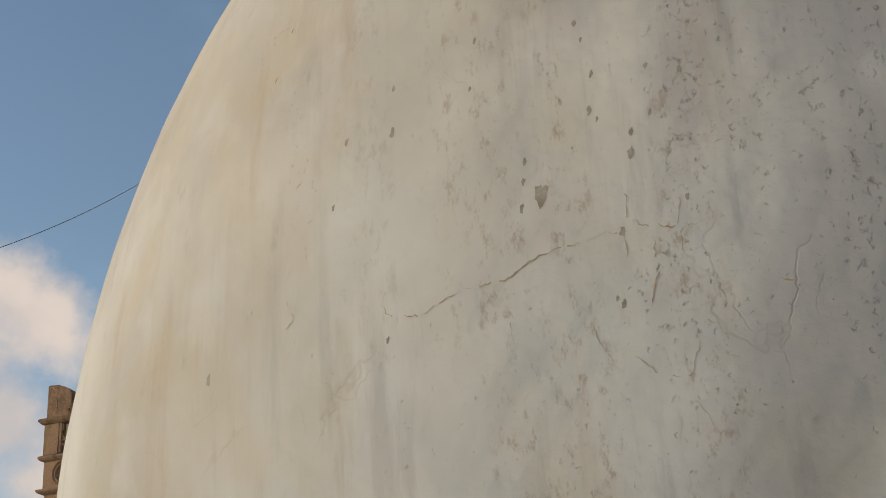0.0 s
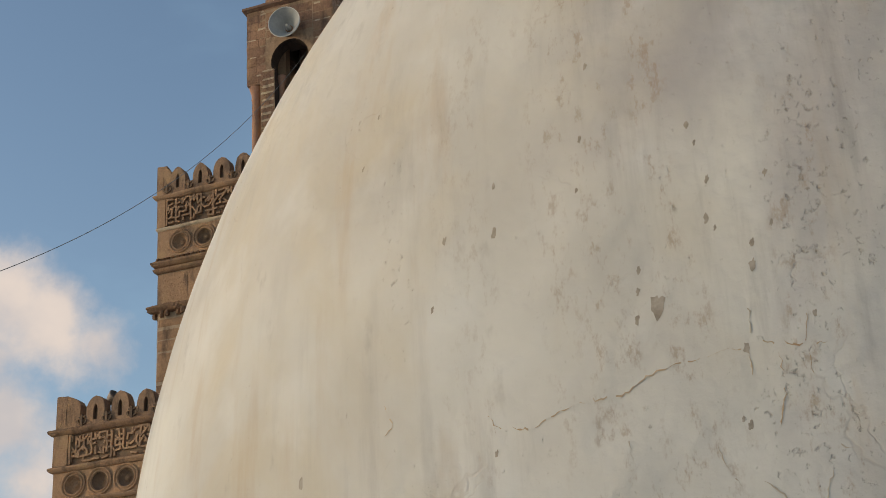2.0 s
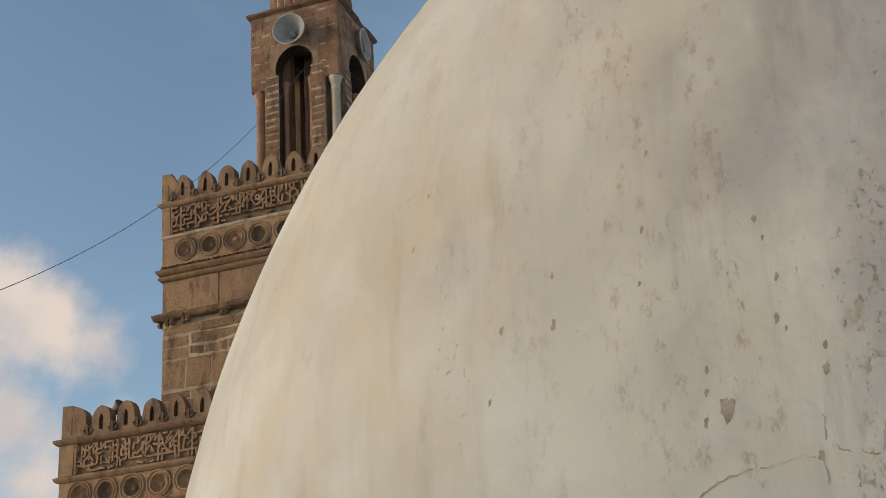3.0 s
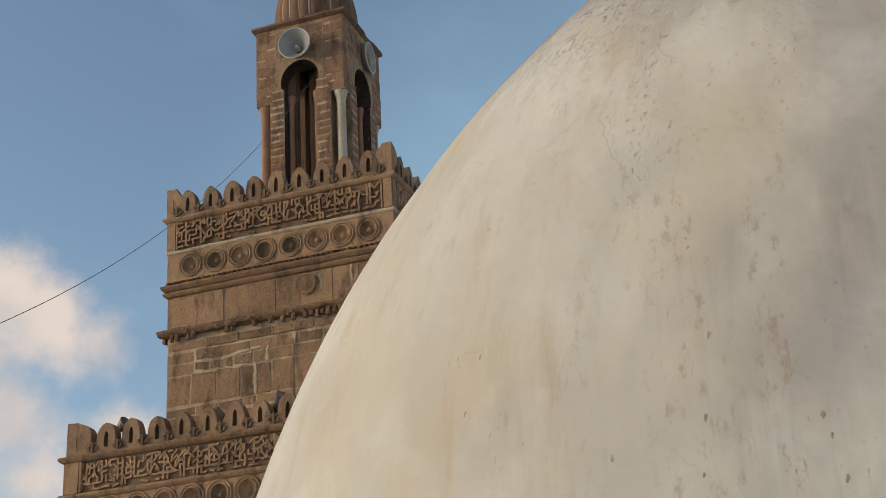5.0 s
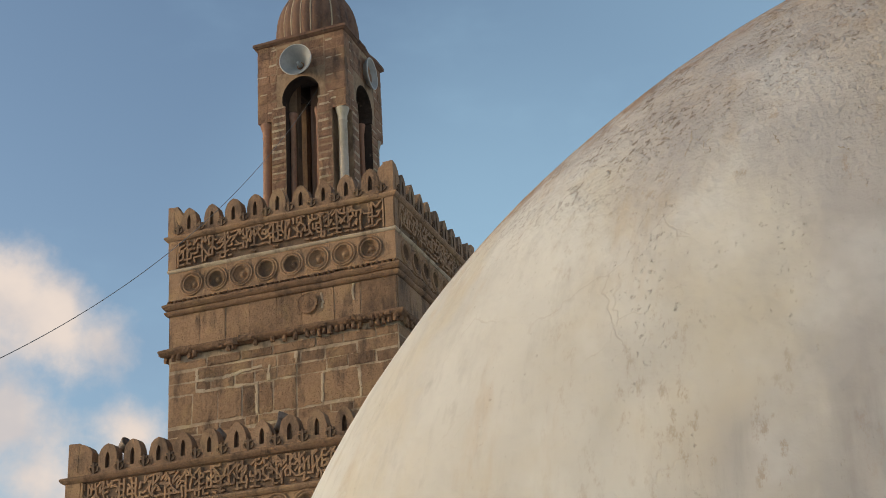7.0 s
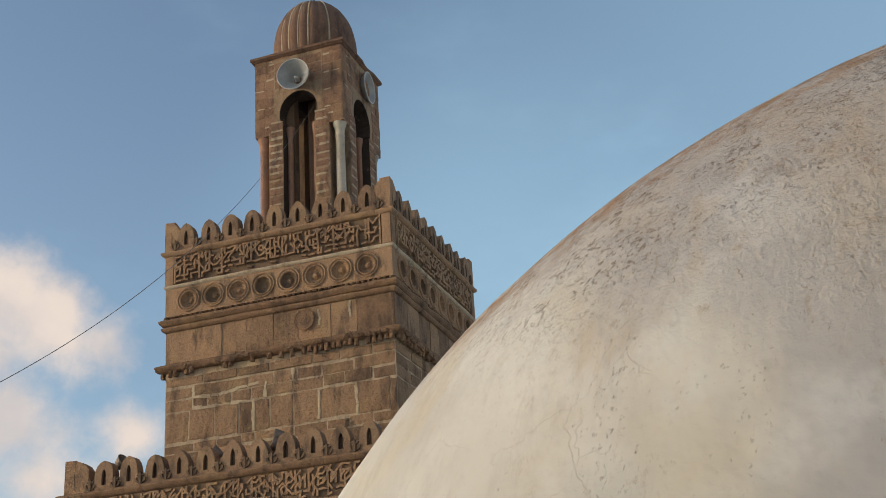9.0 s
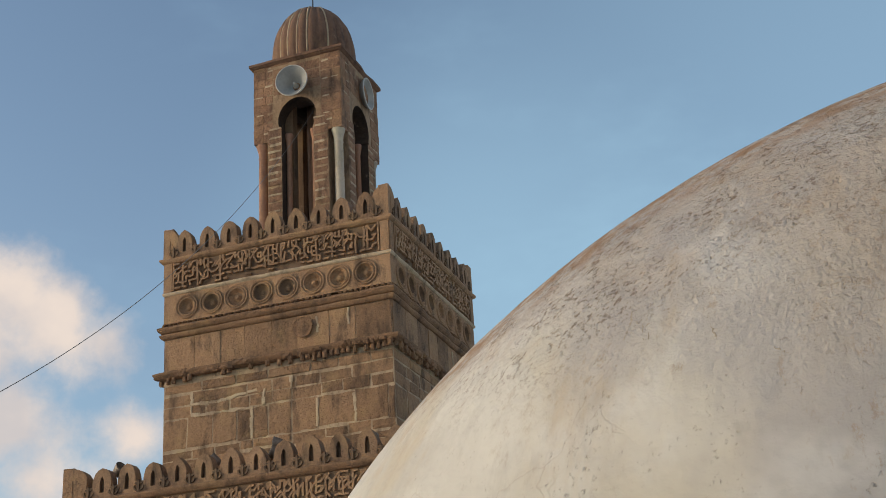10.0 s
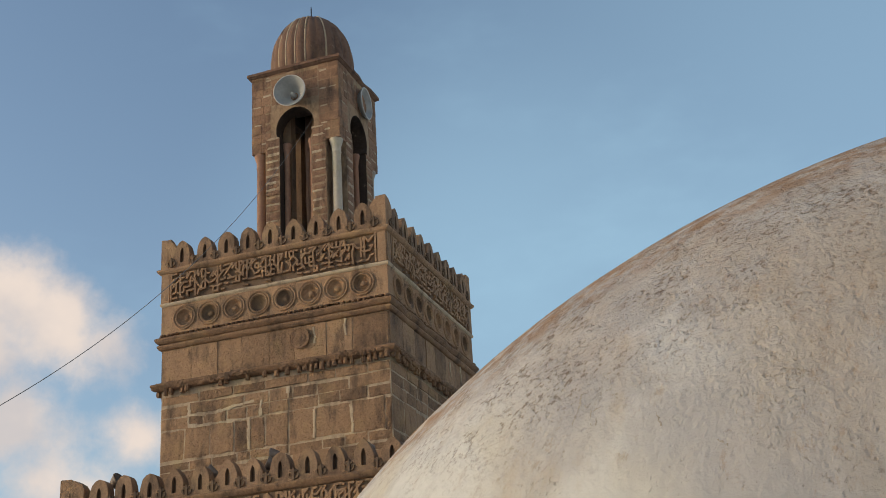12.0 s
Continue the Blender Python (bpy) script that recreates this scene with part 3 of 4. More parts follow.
def merlon_mesh(width, height, seed, mat=CARVED):
    """A pointed merlon with a slot niche sunk into its front and back."""
    r = random.Random(seed)
    w = width / 2
    p = r.choice((0.0, 0.45, 1.0))
    side = [(w, 0), (w, 0.48), (w * (0.88 + 0.06 * p), 0.64), (w * (0.60 + 0.17 * p), 0.82), (w * (0.27 + 0.18 * p), 0.94), (0, 1.0)]
    outline = [(x + r.uniform(-0.006, 0.006), z * height) for x, z in side]
    outline = outline + [(-x + r.uniform(-0.006, 0.006), z * height) for x, z in reversed(side[:-1])]
    slot = [(0.034, 0.16), (0.034, 0.52), (0.020, 0.64), (0.0, 0.72), (-0.020, 0.64), (-0.034, 0.52), (-0.034, 0.16)]
    slot = [(x, z * height) for x, z in slot]
    b = Build()
    # face with a slot cut out: bridge the two outlines at the foot
    loop = [outline[-1]] + [(-0.034, 0.0)] + [slot[-1]] + list(reversed(slot[:-1])) + [(0.034, 0.0)] + outline[:-1]
    for y, flip in ((0.0, 1), (0.15, -1)):
        k = len(b.v)
        b.v += [(x, y, z) for x, z in loop]
        b.f.append(tuple(range(k, k + len(loop)))[::flip])
        k = len(b.v)
        b.v += [(x, y + 0.068 * flip, z) for x, z in slot] + [(x, y, z) for x, z in slot]
        q = len(slot)
        # slot faces take the darkened stone, shade put into the colour
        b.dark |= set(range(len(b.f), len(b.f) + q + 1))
        b.f.append(tuple(range(k, k + q)))
        b.f += [(k + i, k + i + 1, k + q + i + 1, k + q + i) for i in range(q - 1)]
        b.f.append((k, k + q, k + 2 * q - 1, k + q - 1))
    k, q = len(b.v), len(outline)
    b.v += [(x, 0.0, z) for x, z in outline] + [(x, 0.15, z) for x, z in outline]
    b.f += [(k + i, k + (i + 1) % q, k + q + (i + 1) % q, k + q + i) for i in range(q)]
    b.box(-0.034, 0.034, -0.001, 0.05, -0.01, 0.16 * height)
    b.box(-0.034, 0.034, 0.10, 0.151, -0.01, 0.16 * height)
    return b.mesh("merlon", mat)


def fleuron_mesh(size):
    """The little carved anchor-like flower between two merlons."""
    b = Build()
    s = size
    b.slab([(-0.10 * s, 0), (0.10 * s, 0), (0.10 * s, 0.85 * s), (0, 1.05 * s), (-0.10 * s, 0.85 * s)], -0.030, 0.07)
    for k in (-1, 1):
        arc = [(k * s * (0.05 + 0.45 * math.sin(a)), s * (0.42 - 0.34 * math.cos(a))) for a in (0.0, 0.5, 1.0, 1.5, 1.9)]
        arc += [(x - k * 0.15 * s, z + 0.05 * s) for x, z in reversed(arc)]
        b.slab(arc if k > 0 else arc[::-1], -0.022, 0.07)
        b.slab([(k * 0.08 * s, 0.62 * s), (k * 0.34 * s, 0.70 * s), (k * 0.30 * s, 0.82 * s), (k * 0.08 * s, 0.78 * s)][::k], -0.022, 0.07)
    # the darkened stone paints shade into the little flower
    return b.mesh("fleuron", RECESS_SHADE)


MERLONS = [merlon_mesh(0.290, 0.40, i, MERLON) for i in range(8)]
FLEURON = fleuron_mesh(0.155)
COPING = Build().box(-0.085, 0.085, 0.004, 0.12, -0.02, 0.145).mesh("coping", CARVED)


def corner_block_mesh(width, height):
    """A corner merlon, rounded off towards its row on both sides."""
    w, h = width, height
    prof = [(0, 0), (w, 0), (w, h * 0.66), (w * 0.88, h * 0.80), (w * 0.66, h * 0.91), (w * 0.36, h * 0.98), (0.02, h), (0, h * 0.985)]
    b = Build().slab(prof, 0.0, 0.15)
    k = len(b.v)
    q = len(prof)
    b.v += [(0.004, x * 0.985 + 0.006, z * 0.998) for x, z in prof] + [(0.154, x * 0.985 + 0.006, z * 0.998) for x, z in prof]
    b.f += [tuple(range(k, k + q)), tuple(range(k + q, k + 2 * q))] + [(k + i, k + (i + 1) % q, k + q + (i + 1) % q, k + q + i) for i in range(q)]
    b.box(w * 0.34, w * 0.34 + 0.03, -0.008, 0.02, h * 0.12, h * 0.58)
    return b.mesh("corner_merlon", CARVED)


def parapet(parent, half, z, count, first, pitch, block, height):
    corner = corner_block_mesh(block, height * 1.16)
    for side in range(4):
        r = random.Random(40 + side + count)
        for i in range(count):
            x = first + i * pitch
            m = quarter(side) @ Matrix.Translation((x + r.uniform(-0.012, 0.012), -half + r.uniform(-0.01, 0.01), z)) @ Matrix.Diagonal((pitch / 0.40 * r.uniform(0.96, 1.05), 1, height / 0.40 * r.uniform(0.94, 1.03), 1))
            part("merlon", r.choice(MERLONS), parent, m)
        for i in range(count + 1):
            x = first + (i - 0.5) * pitch
            m = quarter(side) @ Matrix.Translation((x, -half, z)) @ Matrix.Scale(r.uniform(0.92, 1.05), 4)
            part("fleuron", FLEURON, parent, m)
            part("coping", COPING, parent, m)
        part("corner_merlon", corner, parent, quarter(side) @ Matrix.Translation((-half, -half, z)))


def inscription_mesh(width, height, seed, deep=-0.036):
    """Raised interlaced script in heavy strokes: tall stems, joining strokes, bends and knots over the whole field."""
    r = random.Random(seed)
    b = Build()

    def stroke(p, q, w):
        d = Vector((q[0] - p[0], q[1] - p[1])).normalized() * w / 2
        k = d * 0.7
        lift = r.uniform(0.0, 0.006)
        b.slab([(p[0] - k.x + d.y, p[1] - k.y - d.x), (q[0] + k.x + d.y, q[1] + k.y - d.x), (q[0] + k.x - d.y, q[1] + k.y + d.x), (p[0] - k.x - d.y, p[1] - k.y + d.x)], deep + lift, 0.02)

    rows_ = 6
    pitch = 0.062
    count = int(width / pitch)
    node = {}
    for i in range(count + 1):
        for k in range(rows_):
            node[i, k] = (-width / 2 + 0.02 + i * (width - 0.04) / count + r.uniform(-0.012, 0.012), 0.028 + k * (height - 0.056) / (rows_ - 1) + r.uniform(-0.012, 0.012))
    stem = 0
    for i in range(count):
        stem -= 1
        if stem < 0 and r.random() < 0.45:         # tall stem
            stem = 2
            stroke(node[i, r.choice((0, 1))], node[i, rows_ - 1], 0.029)
            if r.random() < 0.5:
                stroke(node[i, rows_ - 1], node[i + 1, rows_ - 2], 0.026)
        for k in range(rows_):
            pick = r.random()
            if pick < (0.62 if k == 1 else 0.34):
                stroke(node[i, k], node[i + 1, k], 0.027)
            elif pick < (0.74 if k > 1 else 0.66) and 0 < k < rows_ - 1:
                stroke(node[i, k], node[i + 1, k + (1 if (i + k) % 3 else -1)], 0.026)
            if stem != 2 and k < rows_ - 1 and r.random() < (0.44 if k else 0.22):
                stroke(node[i, k], node[i, k + 1], 0.028)
    return b.mesh("inscription", CARVED)


def rosette_mesh(radius, seed):
    """Concentric carved rings round a sunk centre with a worn boss."""
    R = radius
    prof = [(R, 0.03), (R, -0.016), (R * 0.93, -0.024), (R * 0.86, -0.012), (R * 0.82, 0.004), (R * 0.78, -0.014), (R * 0.72, -0.020),
            (R * 0.66, -0.008), (R * 0.61, 0.030)]
    r = random.Random(seed)
    prof = [(a, -z + r.uniform(-0.003, 0.003)) for a, z in prof]
    flip = Matrix(((1, 0, 0), (0, 0, -1), (0, 1, 0)))
    return Build().lathe(prof, 28, turn=flip, cap=False).mesh("rosette", CARVED, True)


ROSETTES = [rosette_mesh(0.188, i) for i in range(4)]
BOWL_TURN = Matrix(((1, 0, 0), (0, 0, -1), (0, 1, 0)))
# two of the four bowls have shade painted into their hollow
BOWLS = [Build().lathe([(0.118, 0.0), (0.106, -0.030), (0.080, -0.056), (0.046, -0.068), (0.036, -0.068 + boss), (0.016, -0.060 + boss), (0.003, -0.059 + boss)], 24, turn=BOWL_TURN, cap=False).mesh("rosette_bowl", mat, True) for boss, mat in ((0.0, RECESS_SHADE), (0.03, RECESS_SHADE), (0.045, CARVED), (0.02, CARVED))]


def spandrel_mesh(count, first, pitch, half, z0, z1, radius):
    """The slab that carries the rosettes, with round openings for them, built as strips between the circles."""
    b = Build()
    edges = [-half] + [first + (i + 0.5) * pitch for i in range(count - 1)] + [half]
    zc = (z0 + z1) / 2
    for i in range(count):
        c, xa, xb = first + i * pitch, edges[i], edges[i + 1]
        ring, frame_pts = [], []
        for k in range(24):
            a = 2 * math.pi * k / 24
            dx, dz = math.cos(a), math.sin(a)
            ring.append((c + radius * dx, zc + radius * dz))
            reach = min(((xb - c) if dx > 0 else (c - xa)) / max(abs(dx), 1e-6), (z1 - zc) / max(abs(dz), 1e-6))
            frame_pts.append((c + reach * dx, zc + reach * dz))
        k0 = len(b.v)
        b.v += [(x, 0.0, z) for x, z in ring] + [(x, 0.0, z) for x, z in frame_pts] + [(x, 0.07, z) for x, z in ring]
        for k in range(24):
            n2 = (k + 1) % 24
            b.f += [(k0 + k, k0 + n2, k0 + 24 + n2, k0 + 24 + k), (k0 + k, k0 + 48 + k, k0 + 48 + n2, k0 + n2)]
        for cx, cz in ((xa, z0), (xb, z0), (xb, z1), (xa, z1)):
            near = sorted(range(24), key=lambda k: (frame_pts[k][0] - cx) ** 2 + (frame_pts[k][1] - cz) ** 2)[:2]
            k1 = len(b.v)
            b.v.append((cx, 0.0, cz))
            b.f.append((k0 + 24 + near[0], k0 + 24 + near[1], k1))
    return b.mesh("spandrel", CARVED, weld=True)


def rosette_band(parent, half, z0, z1, count, first, pitch):
    slab = spandrel_mesh(count, first, pitch, half, z0, z1, 0.184)
    for side in range(4):
        part("spandrel", slab, parent, quarter(side) @ Matrix.Translation((0, -half, 0)))
        for i in range(count):
            m = quarter(side) @ Matrix.Translation((first + i * pitch, -half, (z0 + z1) / 2)) @ Matrix.Rotation(rnd.uniform(0, 6), 4, "Y")
            part("rosette", rnd.choice(ROSETTES), parent, m)
            part("rosette_bowl", rnd.choice(BOWLS), parent, m, "dark hollow centre")


def dentils(parent, half, z, pitch, width, height, reach, seed, gone=0.09):
    """A toothed cornice: worn teeth one by one, some of them gone."""
    mesh = [worn_block(60 + i, CORNICE, 0.05, 0.06) for i in range(4)]
    for side in range(4):
        r = random.Random(seed + side)
        count = int(2 * half / pitch)
        for i in range(count):
            x = -half + (i + 0.5) * 2 * half / count
            if r.random() < (0.09 if side or x > 0.1 else gone):
                continue
            h = height * r.uniform(0.7, 1.1)
            m = quarter(side) @ Matrix.Translation((x, -half - reach * r.uniform(0.55, 1.0), z - h / 2)) @ Matrix.Diagonal((width * r.uniform(0.8, 1.1), 0.12, h, 1))
            part("dentil", r.choice(mesh), parent, m)


def core(name, half, z0, z1, z2, mat, parent, label):
    """The body of a tier: full width in its masonry, set back behind its carved bands."""
    k = half - 0.11
    return part(name, Build().box(-half, half, -half, half, z0, z1).box(-k, k, -k, k, z1, z2).mesh(name, mat), parent, label=label)


# lower tier
LOW = 2.727
lower = core("lower_tier", LOW - 0.022, 0.0, 5.24, 6.18, MORTAR, minaret, "broad lower tier of brown sandstone with a carved band")
courses(lower, LOW - 0.022, 4.55, 5.22, 300, (0.22, 0.34), (0.40, 0.75))
part("moulding", moulding(LOW, 5.215, 0.075), lower)
rosette_band(lower, LOW, 5.285, 5.660, 13, -2.40, 0.400)
part("moulding", moulding(LOW, 5.655, 0.090), lower)
for side in range(4):
    part("inscription", inscription_mesh(2 * LOW - 0.50, 0.40, 80 + side, -0.020), lower, quarter(side) @ Matrix.Translation((0, -LOW + 0.0, 5.755)))
    # darkened field: painted shade behind the strokes
    part("inscription_field", Build().box(-LOW + 0.22, LOW - 0.22, -LOW + 0.012, -LOW + 0.06, 5.745, 6.165).mesh("inscription_field", RECESS_SHADE), lower, quarter(side))
    for k in (-1, 1):
        part("border", Build().box(min(k * LOW, k * (LOW - 0.22)), max(k * LOW, k * (LOW - 0.22)), -LOW - 0.026, -LOW + 0.05, 5.745, 6.165).mesh("border", CARVED), lower, quarter(side))
        part("fillet", Build().box(min(k * (LOW - 0.235), k * (LOW - 0.27)), max(k * (LOW - 0.235), k * (LOW - 0.27)), -LOW - 0.03, -LOW + 0.05, 5.75, 6.16).mesh("fillet", CARVED), lower, quarter(side))
part("moulding", moulding(LOW, 6.160, 0.105, 0.075, CORNICE), lower)
parapet(lower, LOW, 6.262, 12, -2.1175, 0.385, 0.375, 0.40)

# upper tier
TOP = 1.795
upper = core("upper_tier", TOP - 0.022, 6.18, 8.85, 9.90, MORTAR, minaret, "square upper tier of sandstone blocks with pale mortar joints")
ashlar(upper, TOP - 0.022, (6.18, 6.56, 6.88, 7.02, 7.48, 7.66, 7.835), 11, front=(
    (-1.30, -0.95, -0.55, -0.36, 0.02, 0.24, 0.74, 1.07, 1.41), (-1.39, -0.98, -0.61, -0.36, -0.12, 0.24, 0.63, 1.19, 1.67),
    (-1.32, -1.10, -0.72, -0.40, -0.06, 0.24, 0.70, 1.01, 1.43), (-1.32, -0.45, -0.06, 0.30, 0.68, 1.15)))
r = random.Random(33)
for x0, z0, x1, z1 in ((-1.32, 7.82, -1.32, 7.65), (-1.32, 7.65, -0.92, 7.63), (-0.92, 7.63, -0.60, 7.69), (-0.60, 7.69, -0.28, 7.72), (-1.33, 7.63, -1.32, 7.50), (-1.32, 7.495, -0.72, 7.485),
                       (-0.72, 7.485, -0.36, 7.48), (-0.36, 7.46, -0.37, 7.03), (-0.17, 7.72, -0.20, 7.47), (0.635, 7.46, 0.625, 7.06), (1.19, 7.46, 1.185, 7.04), (0.24, 7.84, 0.25, 7.67)):
    way = Vector((x1 - x0, 0, z1 - z0))
    pieces = max(2, round(way.length / 0.13))
    for i in range(pieces):
        at = Vector((x0, -TOP + 0.008, z0)) + way * ((i + 0.5) / pieces)
        m = Matrix.Translation(at + Vector((r.uniform(-0.008, 0.008), 0, r.uniform(-0.008, 0.008)))) @ Matrix.Rotation(-math.atan2(way.z, way.x) + r.uniform(-0.14, 0.14), 4, "Y") @ Matrix.Diagonal((way.length / pieces * r.uniform(0.9, 1.2), 0.03, r.uniform(0.020, 0.062), 1))
        part("mortar_patch", r.choice(PALE), upper, m)
courses(upper, TOP - 0.022, 7.845, 7.985, 17, (0.13, 0.15), (0.5, 0.9), 0.016, 0.024)
part("moulding", moulding(TOP + 0.02, 8.070, 0.115, 0.085, CORNICE), upper, label="broken projecting string course")
dentils(upper, TOP + 0.01, 8.100, 0.086, 0.064, 0.115, 0.075, 21, 0.62)
WORN = [worn_block(80 + i, CORNICE, 0.06, 0.07) for i in range(5)]
for side in range(4):
    r = random.Random(70 + side)
    x = -TOP - 0.05
    while x < TOP:
        w = r.uniform(0.05, 0.11) if x > 0.2 else r.uniform(0.12, 0.34)
        if r.random() < 0.86:
            h = r.uniform(0.05, 0.10) if x > 0.2 else r.uniform(0.07, 0.12)
            m = quarter(side) @ Matrix.Translation((x + w / 2, -TOP - r.uniform(0.085, 0.125), 8.105 + r.uniform(0.0, 0.035))) @ Matrix.Rotation(r.uniform(-0.06, 0.06), 4, "Y") @ Matrix.Diagonal((w * 0.94, 0.16, h, 1))
            part("cornice_stone", r.choice(WORN), upper, m)
        x += w
courses(upper, TOP - 0.022, 8.180, 8.690, 23, (0.49, 0.51), (0.36, 0.50), 0.009, 0.024, meshes=FLAT)
r = random.Random(61)
for side in range(4):
    for x, z0, z1 in ((0.66, 8.40, 8.62), (1.13, 8.44, 8.67)):
        for i in range(3):
            m = quarter(side) @ Matrix.Translation((x + r.uniform(-0.015, 0.015), -TOP - 0.004, z0 + (i + 0.5) * (z1 - z0) / 3)) @ Matrix.Rotation(r.uniform(-0.3, 0.3), 4, "Y") @ Matrix.Diagonal((r.uniform(0.022, 0.040), 0.044, (z1 - z0) / 3 * r.uniform(1.1, 1.5), 1))
            part("mortar_patch", r.choice(PALE), upper, m)
part("rosette", Build().lathe([(0.15, 0.02), (0.15, 0.010), (0.135, 0.018), (0.115, 0.008), (0.085, 0.008), (0.070, 0.018), (0.045, 0.006), (0.01, 0.012)], 24, turn=BOWL_TURN, cap=False).mesh("worn_rosette", CORNICE, True), upper, Matrix.Translation((0.455, -TOP - 0.024, 8.49)), "worn carved roundel")
part("moulding", moulding(TOP, 8.690, 0.085, 0.045, CORNICE), upper)
part("moulding", moulding(TOP, 8.772, 0.115, 0.070, CORNICE), upper)
dentils(upper, TOP + 0.012, 8.925, 0.082, 0.050, 0.042, 0.040, 29)
rosette_band(upper, TOP, 8.930, 9.372, 8, -1.411, 0.4032)
part("moulding", moulding(TOP, 9.362, 0.062, 0.030, FILLET), upper, label="pale stone fillet")
for side in range(4):
    part("inscription", inscription_mesh(2 * TOP - 0.34, 0.42, 50 + side), upper, quarter(side) @ Matrix.Translation((0, -TOP, 9.440)))
    # field colour carries painted shade between the letters
    part("inscription_field", Build().box(-TOP + 0.15, TOP - 0.15, -TOP + 0.012, -TOP + 0.06, 9.42, 9.875).mesh("inscription_field", RECESS_SHADE), upper, quarter(side))
    for k in (-1, 1):
        part("border", Build().box(min(k * TOP, k * (TOP - 0.13)), max(k * TOP, k * (TOP - 0.13)), -TOP - 0.018, -TOP + 0.05, 9.42, 9.875).mesh("border", CARVED), upper, quarter(side))
        part("fillet", Build().box(min(k * (TOP - 0.145), k * (TOP - 0.17)), max(k * (TOP - 0.145), k * (TOP - 0.17)), -TOP - 0.024, -TOP + 0.05, 9.43, 9.87).mesh("fillet", CARVED), upper, quarter(side))
part("moulding", moulding(TOP, 9.868, 0.095, 0.065), upper)
parapet(upper, TOP + 0.02, 9.960, 9, -1.452, 0.363, 0.245, 0.41)

# lantern
LX, LY, LH = -0.052, -0.058, 0.765
lantern = part("lantern", None, minaret, Matrix.Translation((LX, LY, 0)), "open square lantern of banded sandstone with arched openings")


def lantern_wall():
    """One side: two piers and a horseshoe arch over a tall opening."""
    inner, zs = 0.275, 12.30
    arch = []
    for i in range(15):
        a = math.radians(-22 + (180 + 44) * i / 14)
        arch.append((0.335 * math.cos(a), zs + 0.13 + 0.365 * math.sin(a)))
    right, left = [(inner, 9.88), (inner, zs - 0.06), (0.33, zs - 0.04)], [(-0.33, zs - 0.04), (-inner, zs - 0.06), (-inner, 9.88)]
    loop = [(0.525, 9.88), (0.525, 13.47), (-0.525, 13.47), (-0.525, 9.88)] + [p for p in reversed(left)] + list(reversed(arch)) + list(reversed(right))
    b = Build().slab(loop, -LH, -LH + 0.24)
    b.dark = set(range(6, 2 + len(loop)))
    return b.mesh("wall", LANTERN_BED)


wall_mesh = lantern_wall()
# the reveals of the opening take the near-black stone
wall_mesh.materials[1] = NEAR_BLACK
